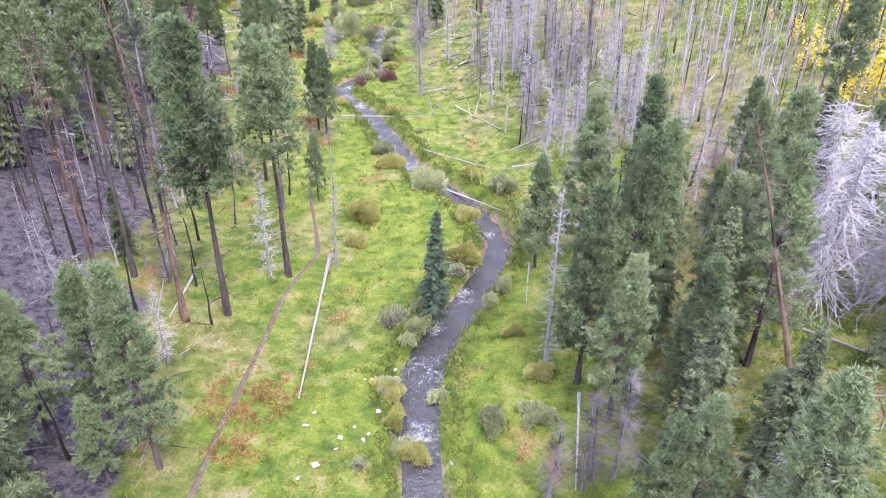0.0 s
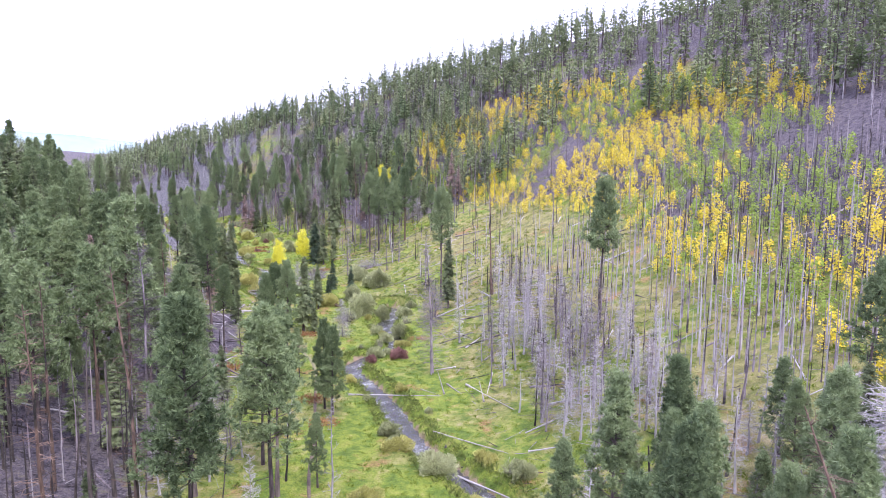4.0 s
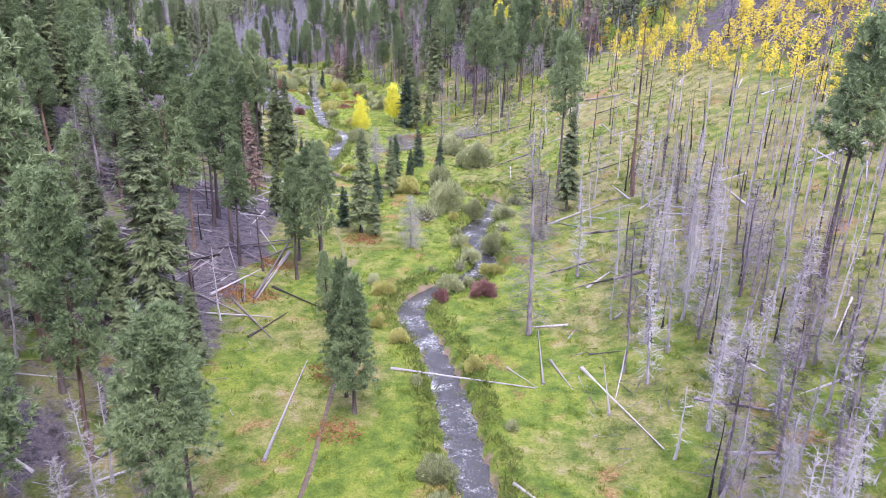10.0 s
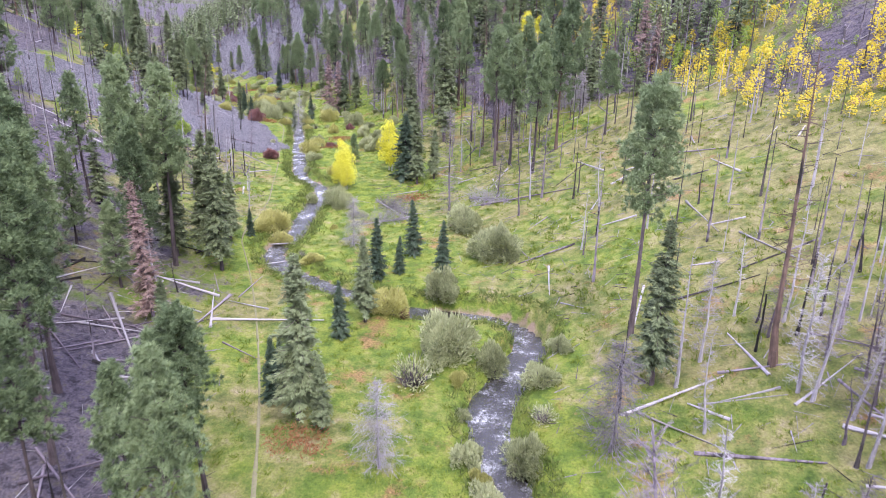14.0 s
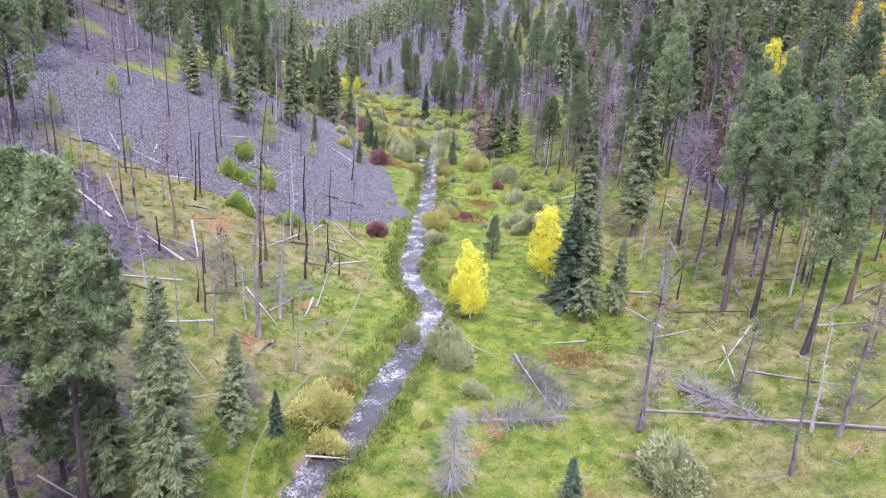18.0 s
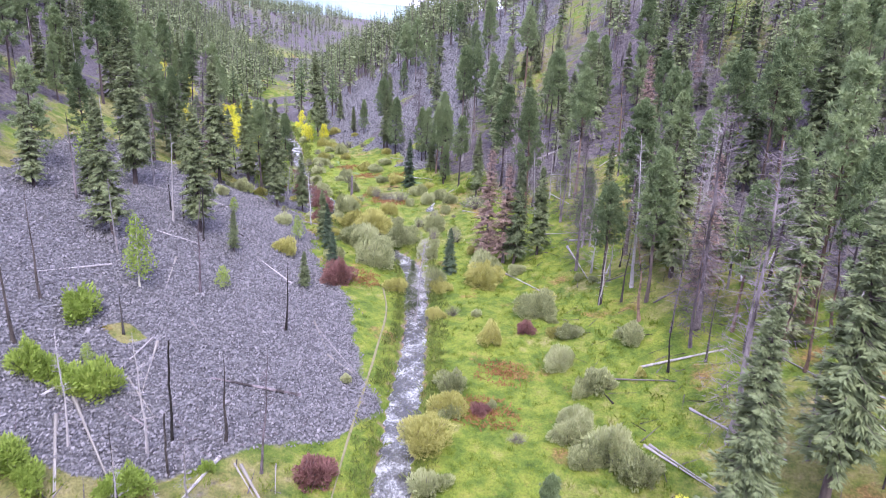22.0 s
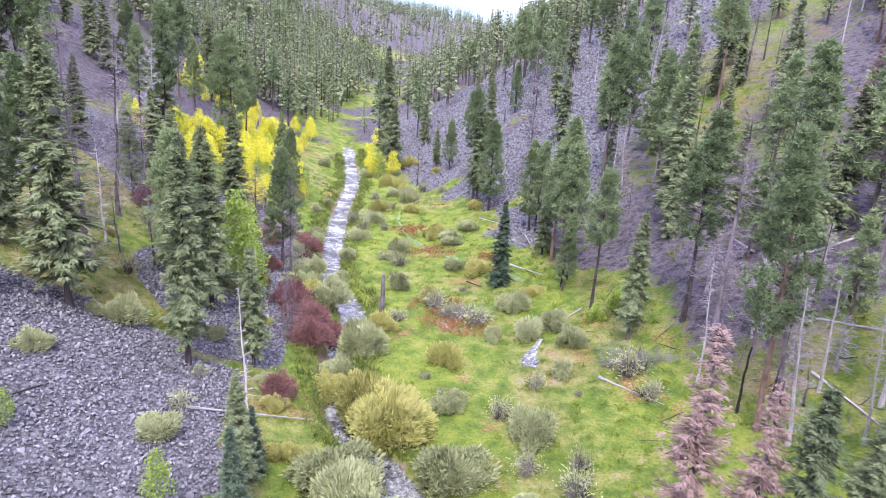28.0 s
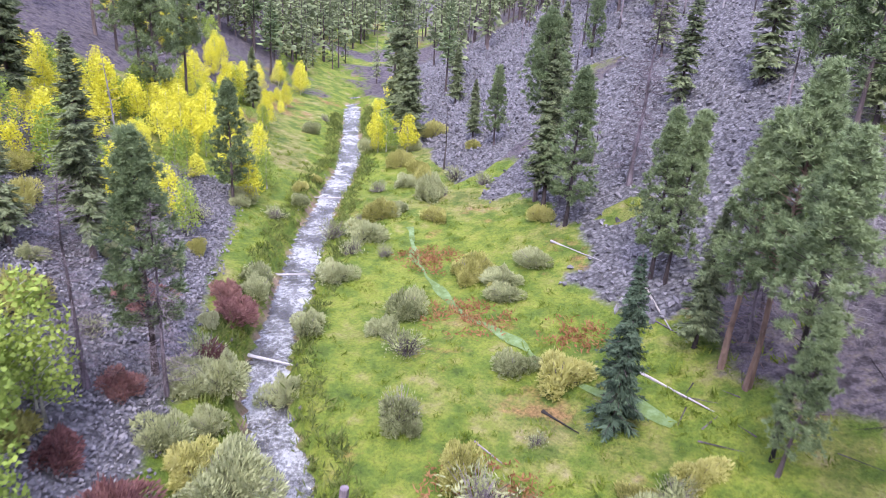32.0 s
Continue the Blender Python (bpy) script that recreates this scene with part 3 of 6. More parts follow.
def dead_meshes(h, seed, wood, twigs=70, reach=0.09, low=0.15, thick=0.011, droop=0.0, broken=False, fine=1, single=False):
    """A dead stem and its bare branches."""
    r = np.random.default_rng(seed)
    V, T, stem = trunk_chunk(h, thick * h + 0.02, r, 7, 8, 0.55 if broken else 0.12, 0.045)
    trunk = mesh_of("dead_trunk", V, T, [wood])
    if not twigs:
        return trunk, None, h
    u = r.uniform(low, 0.98, twigs)
    z, az = u * h, r.uniform(0, 6.283, twigs)
    L = reach * h * (0.25 + np.sin(np.clip(1.25 * (1.05 - u), 0, 1) * 1.57)) * r.uniform(0.4, 1.2, twigs)
    D = unit(np.stack([np.cos(az), np.sin(az), r.normal(0.05 - droop, 0.25, twigs) + 0.4 * u], 1))
    A = np.stack([np.interp(z, stem[0], stem[1][:, 0]), np.interp(z, stem[0], stem[1][:, 1]), z], 1)
    B = A + D * L[:, None]
    parts = [sticks(A, B, 0.026 if twigs < 120 else 0.018, 0.009)]
    for _ in range(fine):
        f = r.uniform(0.3, 1, (twigs, 3))
        P = (A[:, None] + D[:, None] * (L[:, None] * f)[..., None]).reshape(-1, 3)
        E = unit(np.repeat(D, 3, 0) * 0.5 + r.normal(size=(twigs * 3, 3)) * 0.6 + [0, 0, -0.5 * droop])
        parts.append(slivers(P, E, np.repeat(L, 3) * r.uniform(0.25, 0.6, twigs * 3), 0.026, r))
    if single:
        return mesh_of("dead_trunk", *join([(V, T)] + parts), [wood]), None, h
    return trunk, mesh_of("dead_branches", *join(parts), [wood]), h


def clumps(r, C, R, count, length, width, flat=0.75, loose=0.0):
    """Leaves on and just under the skin of rounded clumps at C with radii R, facing outwards."""
    C, R = np.asarray(C, float), np.asarray(R, float)
    b = r.choice(len(C), count, p=R ** 2 / np.sum(R ** 2))
    N = unit(r.normal(size=(count, 3)) + [0, 0, 0.25])
    P = C[b] + N * (R[b] * r.uniform(0.35, 1.08, count) ** 0.4)[:, None] * [1, 1, flat]
    D = unit(np.cross(N, r.normal(size=(count, 3))) * (1 - loose) + (0.35 + loose) * N + [0, 0, 0.1 + loose])
    if loose:
        P = P + D * (R[b] * loose * r.uniform(0, 0.5, count) ** 2)[:, None]
        return leaves(P, D, r.normal(size=(count, 3)), r.uniform(0.7, 1.3, count) * length, r.uniform(0.7, 1.3, count) * width)
    return leaves(P, D, unit(N + r.normal(size=(count, 3)) * 0.5 + [0, 0, 0.35]), r.uniform(0.7, 1.3, count) * length, r.uniform(0.7, 1.3, count) * width)


def aspen_meshes(h, seed, leaves_of, count=1500, leaf_size=1.0):
    r = np.random.default_rng(seed)
    V, T, stem = trunk_chunk(h, 0.009 * h + 0.02, r, 6, 7, 0.15, 0.03)
    k = 34
    u = np.linspace(0.2, 0.96, k)
    az = np.arange(k) * 2.4 + r.normal(0, 0.5, k)
    L = 0.17 * h * np.sin(np.clip((1.03 - u) * 2.1 + 0.1, 0, 1.57)) * r.uniform(0.45, 1.2, k)
    A = np.stack([np.interp(u * h, stem[0], stem[1][:, 0]), np.interp(u * h, stem[0], stem[1][:, 1]), u * h - 0.5 * L], 1)
    C = A + np.stack([np.cos(az) * L, np.sin(az) * L, 0.8 * L], 1)
    wood = sticks(A, C, 0.02, 0.006)
    R = (0.045 + 0.045 * np.sin(np.clip((1.05 - u) * 2.2, 0, 1.57))) * h * r.uniform(0.7, 1.25, k)
    leaf = clumps(r, C, R, count, 0.034 * h * leaf_size, 0.026 * h * leaf_size, 1.25)
    W, S = join([leaf, wood])
    index = np.zeros(len(S), int)
    index[len(leaf[1]):] = 1
    return mesh_of("aspen_trunk", V, T, [ASPEN_BARK]), mesh_of("aspen_crown", W, S, [leaves_of, ASPEN_BARK], index), h


def shrub_meshes(seed, leaves_of, count=1700, wood=DUSK, stems=40, tall=0.95, leaf_size=1.0, thick=1.0, lobes=9):
    """A multi-stemmed shrub, one metre in radius: rounded clumps of leaves on stems."""
    r = np.random.default_rng(seed)
    az, out = np.arange(lobes) * 2.4 + r.normal(0, 0.4, lobes), np.sqrt((np.arange(lobes) + 0.4) / lobes) * r.uniform(0.75, 1.0, lobes)
    R = r.uniform(0.22, 0.46, lobes) * (9 / lobes) ** 0.25
    C = np.stack([np.cos(az) * out * 0.68, np.sin(az) * out * 0.68, tall * (0.62 * np.sqrt(1.05 - out ** 2) + 0.08) * r.uniform(0.8, 1.15, lobes)], 1)
    low = np.stack([np.cos(az) * out * 0.8, np.sin(az) * out * 0.8, np.full(lobes, 0.14)], 1)
    C, R = np.vstack([C, low]), np.concatenate([R, R * 0.7])
    leaf = clumps(r, C, R, count, 0.2 * leaf_size, 0.06 * leaf_size, 0.85, 0.6)
    at, ph = np.arctan2(leaf[0][:, 1], leaf[0][:, 0]), r.uniform(0, 6.28, 4)
    swell = 1 + 0.16 * np.sin(2 * at + ph[0]) + 0.11 * np.sin(3 * at + ph[1]) + 0.08 * np.sin(7 * at + ph[2])
    leaf[0][:, :2] *= swell[:, None]
    leaf[0][:, 2] *= 1 + 0.16 * np.sin(2 * at + ph[3]) + 0.12 * np.sin(5 * at + ph[1])
    leaf[0][:, 2] = np.maximum(leaf[0][:, 2], -0.04)
    b = r.integers(0, 2 * lobes, stems)
    tip = C[b] + unit(r.normal(size=(stems, 3)) + [0, 0, 0.9]) * (R[b] * r.uniform(1.05, 1.4, stems))[:, None]
    tip[:, 2] = np.maximum(tip[:, 2], 0.1)
    root = tip * [0.22, 0.22, 0] - [0, 0, 0.08]
    mid = (tip + root) / 2 + [0, 0, 0.12]
    rods = join([sticks(root, mid, 0.022 * thick, 0.015 * thick), sticks(mid, tip, 0.015 * thick, 0.006 * thick)])
    return mesh_of("shrub_stems", *rods, [wood]), mesh_of("shrub_leaves", *leaf, [leaves_of])


def part(name, me, parent, label=""):
    ob = new(name, me)
    ob.parent = parent
    return tagged(ob, label) if label else ob


def planted(name, meshes, names, x, y, scale, turn, label, category, group, lean=(0, 0), sink=0.12):
    """A plant as a thing: an empty at its foot that carries its parts."""
    single = sum(1 for me in meshes if me) == 1
    e = new(name, meshes[0] if single else None)
    sx, sy, sz = scale if isinstance(scale, tuple) else (scale, scale, scale)
    e.matrix_basis = pose(x, y, float(ground(x, y)) - sink, lean[0], lean[1], turn) @ Matrix.Diagonal((sx, sy, sz, 1))
    for me, n in zip(meshes, names):
        if me and not single:
            ob = part(n, me, e)
            if n in ("twig_crown", "woody_base", "foliage", "crown"):
                ob["kind"] = "stuff"
    return tagged(e, label, category, group)


def jittered(x0, x1, y0, y1, cell, seed):
    """Scattered places, one in each cell."""
    r = np.random.default_rng(seed)
    X, Y = np.meshgrid(np.arange(x0, x1, cell), np.arange(y0, y1, cell))
    X, Y = X.ravel() + r.uniform(0, cell, X.size), Y.ravel() + r.uniform(0, cell, X.size)
    return X, Y, r.uniform(size=X.size), r


def to_creek(X, Y):
    return np.abs(along(CREEK_LINE, X, Y)[1])


# ---- the ground: one sheet, fine along the valley floor, coarse towards the horizon ----
def lines(lo, hi, step, far):
    mid = np.arange(lo, hi + step / 2, step)
    k = np.array([1.6, 4, 8, 14, 22, 34, 50, 72, 100, 135, 180, 235, 300, 400, 550, 800, 1200, 2000, 3000, 4300])
    k = k[k < far]
    return np.concatenate([lo - k[::-1], mid, hi + k])


def terrain():
    xs, ys = lines(-178, 48, 0.85, 4500), lines(18, 345, 0.85, 4500)
    X, Y = np.meshgrid(xs, ys)
    Z = ground(X, Y)
    s, d = place(X, Y)
    # far off, the hills sink into a plain
    Z = Z * (1 - smooth(900, 2600, np.hypot(X + 60, Y - 200)))
    V = np.stack([X, Y, Z], 2).reshape(-1, 3)
    n, m = len(xs), len(ys)
    i = (np.arange(m - 1)[:, None] * n + np.arange(n - 1)[None]).ravel()
    me = mesh_of("ground", V, np.stack([i, i + 1, i + n + 1, i + n], 1), [GROUND], None, False)
    c = to_creek(X, Y)
    tr = np.abs(along(TRAIL, X, Y)[1])
    soil = np.maximum(0.34 * (1 - smooth(0.3, 1.3, tr)), 0.62 * (1 - smooth(1.4, 2.1, c)))
    for x, y, w in ((-27.5, 174, 2.2), (-105.5, 275, 4.5), (-108, 278, 3), (-26, 116, 2.5), (-24, 111, 2.5)):
        soil = np.maximum(soil, 0.5 * (1 - smooth(0.3 * w, 1.2 * w, np.hypot(X - x, Y - y))))
    cover = np.stack([litter_cover(s, d, X, Y), talus_cover(s, d, X, Y), soil, dryness(s, d, c)], 2)
    layer = me.color_attributes.new("cover", "FLOAT_COLOR", "POINT")
    layer.data.foreach_set("color", cover.astype(np.float32).ravel())
    return tagged(new("ground", me), "grassy valley floor and forested slopes with trail and talus", "ground", "", "structure")


def creek():
    P = rounded(CREEK_LOWER + CREEK_UPPER, 3)
    t = unit(np.gradient(P, axis=0))
    nrm = np.stack([t[:, 1], -t[:, 0]], 1)
    W = np.linspace(-3.0, 3.0, 7)
    X = P[:, 0:1] + nrm[:, 0:1] * W
    Y = P[:, 1:2] + nrm[:, 1:2] * W
    Z = np.repeat(water_z(P[:, 1])[:, None], 7, 1)
    i = (np.arange(len(P) - 1)[:, None] * 7 + np.arange(6)[None]).ravel()
    me = mesh_of("creek", np.stack([X, Y, Z], 2).reshape(-1, 3), np.stack([i, i + 1, i + 8, i + 7], 1), [WATER], None, False)
    return tagged(new("water", me), "shallow rippling creek over dark stones", "creek", "", "structure")


def rill(name, points, half, label):
    """A thin thread of water that lies on the meadow."""
    P = rounded(points, 4)
    P = P + 0.9 * np.stack([wave(P[:, 0], P[:, 1], 2.1, 75) - 0.5, wave(P[:, 0], P[:, 1], 2.1, 76) - 0.5], 1)
    t = unit(np.gradient(P, axis=0))
    q = np.stack([t[:, 1], -t[:, 0]], 1)
    w = half * (0.15 + 1.7 * wave(P[:, 0], P[:, 1], 1.7, 77))[:, None]
    A, B = P - q * w, P + q * w
    V = np.concatenate([np.column_stack([A, ground(A[:, 0], A[:, 1]) + 0.05]), np.column_stack([P, ground(P[:, 0], P[:, 1]) + 0.08]), np.column_stack([B, ground(B[:, 0], B[:, 1]) + 0.05])])
    n = len(P)
    i = np.arange(n - 1)
    me = mesh_of(name, V, np.concatenate([np.stack([i, i + n, i + n + 1, i + 1], 1), np.stack([i + n, i + 2 * n, i + 2 * n + 1, i + n + 1], 1)]), [ALGAE if half < 0.4 else WATER], None, False)
    return tagged(new(name, me), label, "water", "", "structure")


terrain()
creek()
def path():
    """The foot trail: a worn strip of bare earth."""
    P = rounded(TRAIL, 2)
    t = unit(np.gradient(P, axis=0))
    q = np.stack([t[:, 1], -t[:, 0]], 1)
    W = np.array([-1, -0.5, 0, 0.5, 1.0])
    half = np.interp(P[:, 1], [60, 98, 106, 115, 122, 160], [0.2, 0.16, 0.26, 0.24, 0.1, 0.07]) + 0.12 * wave(P[:, 0], P[:, 1], 2.3, 78)
    X, Y = P[:, 0:1] + q[:, 0:1] * W * half[:, None], P[:, 1:2] + q[:, 1:2] * W * half[:, None]
    Z = ground(X, Y) + np.array([-0.05, 0.05, 0.06, 0.05, -0.05])
    i = (np.arange(len(P) - 1)[:, None] * 5 + np.arange(4)[None]).ravel()
    me = mesh_of("trail", np.stack([X, Y, Z], 2).reshape(-1, 3), np.stack([i, i + 1, i + 6, i + 5], 1), [EARTH, PALE_EARTH], (np.repeat(P[:-1, 1], 4) > 100).astype(int), False)
    return tagged(new("trail", me), "narrow brown earth foot trail through the meadow", "trail", "", "structure")


path()
rill("water_rill", [(-134, 300), (-128.2, 294.6), (-122.1, 291), (-117.5, 289.2), (-112.5, 288.1), (-106.5, 287), (-105, 286.3)], 0.3, "narrow rill of water through the meadow")
rill("water_pool", [(-96.9, 276), (-96.5, 274.5), (-96.2, 273), (-95.3, 271.6)], 0.42, "small bright pool in the meadow grass")


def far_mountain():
    """The ridge at the end of the valley, paled by haze that is painted colour."""
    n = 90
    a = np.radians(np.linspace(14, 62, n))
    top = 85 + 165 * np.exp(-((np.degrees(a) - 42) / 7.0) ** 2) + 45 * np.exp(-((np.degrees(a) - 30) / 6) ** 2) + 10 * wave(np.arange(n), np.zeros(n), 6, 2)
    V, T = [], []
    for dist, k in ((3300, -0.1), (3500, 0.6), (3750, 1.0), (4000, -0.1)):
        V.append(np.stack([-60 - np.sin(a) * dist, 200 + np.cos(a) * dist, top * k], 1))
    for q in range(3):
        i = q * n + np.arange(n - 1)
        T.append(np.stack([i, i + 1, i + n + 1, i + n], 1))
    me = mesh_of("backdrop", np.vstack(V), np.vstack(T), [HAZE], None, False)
    return tagged(new("backdrop", me), "distant mountain ridge with its pale blue haze painted on", "mountain", "", "structure")


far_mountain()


# ---- trees that stand near the creek: places (x, y) and heights ----
PINES = [conifer_meshes("pine", 16, 100 + i, PINE, RED_BARK if i in (1, 4) else BARK, 1, 1.0 + 0.15 * (i % 3)) for i in range(5)]
FIRS = [conifer_meshes("fir", 13, 200 + i, FIR, BARK, 1) for i in range(4)]
SPRUCES = [conifer_meshes("spruce", 8, 300 + i, SPRUCE, BARK) for i in range(3)]
RUSTS = [conifer_meshes("fir", 14, 400 + i, RUST, DUSK, 0, 0.85) for i in range(2)]
SNAGS = [dead_meshes(14, 500 + i, (GREY, GREY, GREY, GREY, DUSK)[i], (190, 150, 110, 160, 190)[i], (0.1, 0.085, 0.07, 0.09, 0.1)[i], 0.1, 0.0108, 0.1, False, 4) for i in range(5)]
TWIGGY = [dead_meshes(18, 530 + i, DUSK, 330, 0.11, 0.08, 0.0105, 0.2, False, 2) for i in range(2)]
PALE_BUSHY = [dead_meshes(9, 525 + i, PALE, 380, 0.21, 0.06, 0.012, 0.45, False, 3) for i in range(2)]
BUSHY = [dead_meshes(9, 520 + i, SILVER, 300, 0.21, 0.06, 0.012, 0.45, False, 3) for i in range(2)]
YOUNGS = [conifer_meshes("young", 12, 150 + i, PINE, BARK, 1) for i in range(3)]
POLES = [dead_meshes(13, 540 + i, (GREY, GREY, DUSK)[i % 3], (60, 44, 30)[i % 3], 0.065, 0.18, 0.0092, 0, False, 2, True) for i in range(6)]
BLACK = [dead_meshes(10, 560 + i, CHAR, (0, 10, 16)[i], 0.06, 0.35, 0.0125, 0, i == 0, 1, True) for i in range(3)]
SCORCHED = [dead_meshes(20, 580 + i, RED_BARK, 80, 0.085, 0.3, 0.0105, 0.15) for i in range(2)]
STUBS = [dead_meshes(5, 590 + i, DUSK, 0, 0.06, 0.4, 0.055, 0, True) for i in range(2)]
GOLD = [aspen_meshes(9, 600 + i, LEMON) for i in range(3)]
GOLD_FINE = [aspen_meshes(9, 610 + i, LEMON, 6000, 0.6) for i in range(2)]
YOUNG = [aspen_meshes(6, 620 + i, LIME, 1300) for i in range(2)]
TREE_PARTS = ("trunk", "crown")
DEAD_PARTS = ("trunk", "twig_crown")
PINES_FINE = [conifer_meshes("pine", 16, 110 + i, PINE, RED_BARK if i == 1 else BARK, 0, 1.0 + 0.12 * (i % 2)) for i in range(4)]
YOUNGS_FINE = [conifer_meshes("young", 12, 160 + i, PINE, BARK, 0) for i in range(3)]
FIRS_FINE = [conifer_meshes("fir", 13, 210 + i, FIR, BARK, 0) for i in range(3)]
YOUNGS_FAR = [conifer_meshes("young", 12, 170 + i, PINE, BARK, 2) for i in range(3)]
PINES_FAR = [conifer_meshes("pine", 16, 120 + i, PINE, BARK, 2) for i in range(4)]
FIRS_FAR = [conifer_meshes("fir", 13, 220 + i, FIR, BARK, 2) for i in range(4)]
tr = random.Random(5)


def tree(kind, x, y, h, lean=None, young=False, fine=False):
    """One standing tree of a kind, h metres high."""
    sets, name, label, category, group, names = {
        "pine": (PINES, "pine_tree", "green ponderosa pine with an open needle crown and bare lower trunk", "pine tree", "pines of the valley", TREE_PARTS),
        "fir": (FIRS, "fir_tree", "narrow dark green fir with drooping branches", "fir tree", "firs of the valley", TREE_PARTS),
        "spruce": (SPRUCES, "spruce_tree", "small dense conical spruce on the meadow", "spruce tree", "spruces by the creek", TREE_PARTS),
        "rust": (RUSTS, "dead_conifer", "dead conifer with rust-brown needles still on it", "dead tree", "rusty conifers", TREE_PARTS),
        "snag": (SNAGS, "dead_tree", "standing dead tree of weathered grey wood with thin bare branches", "dead tree", "burnt snags", DEAD_PARTS),
        "wsnag": (PALE_BUSHY if y < 60 else BUSHY, "dead_tree", "dead conifer with a wide tangle of pale grey twigs", "dead tree", "twiggy dead trees", DEAD_PARTS),
        "gsnag": (TWIGGY, "dead_tree", "tall dead conifer, grey, with dense fine bare twigs", "dead tree", "tall dead conifers", DEAD_PARTS),
        "pole": (POLES, "dead_tree", "slender bare fire-killed pole of a tree", "dead tree", "burnt snags", DEAD_PARTS),
        "black": (BLACK, "charred_trunk", "charred black standing trunk", "burnt tree", "charred trunks", DEAD_PARTS),
        "stub": (STUBS, "broken_trunk", "thick broken grey-brown trunk standing by the creek", "dead tree", "broken trunks", DEAD_PARTS),
        "burnt": (SCORCHED, "scorched_pine", "tall scorched dead pine with orange bark and bare white branches", "dead tree", "scorched pines", DEAD_PARTS),
        "aspen": (GOLD_FINE if fine else GOLD, "aspen_tree", "aspen with bright golden autumn leaves", "aspen tree", "golden aspens", TREE_PARTS),
        "lime": (YOUNG, "aspen_sapling", "young aspen with yellow-green leaves", "aspen tree", "young aspens", TREE_PARTS),
    }[kind]
    off = abs(float(place(x, y)[1]))
    if kind == "pine" and (h < 13 or (x > 5 and y < 60) or y < 42 or young):
        sets, label = YOUNGS_FINE if off < 30 else YOUNGS if off < 60 else YOUNGS_FAR, "young green pine with a full conical needle crown"
    elif kind == "pine":
        sets = PINES_FINE if off < 30 else PINES if off < 60 else PINES_FAR
    elif kind == "fir":
        sets = FIRS_FINE if off < 30 else FIRS if off < 60 else FIRS_FAR
    t, c, h0 = tr.choice(sets)
    k = h / h0
    w = k ** 0.8 * tr.uniform(0.92, 1.12)
    if kind == "spruce" and h > 11:
        w *= 1.5
    if kind in ("black", "pole", "snag", "burnt"):
        w = max(k ** 0.8, 0.7) * tr.uniform(0.9, 1.15)
        lean = lean or (tr.gauss(0, 2.2), tr.gauss(0, 2.2))
    return planted(name, (t, c), names, x, y, (w, w, k), tr.uniform(0, 360), label, category, group, lean or (tr.gauss(0, 1), tr.gauss(0, 1)))


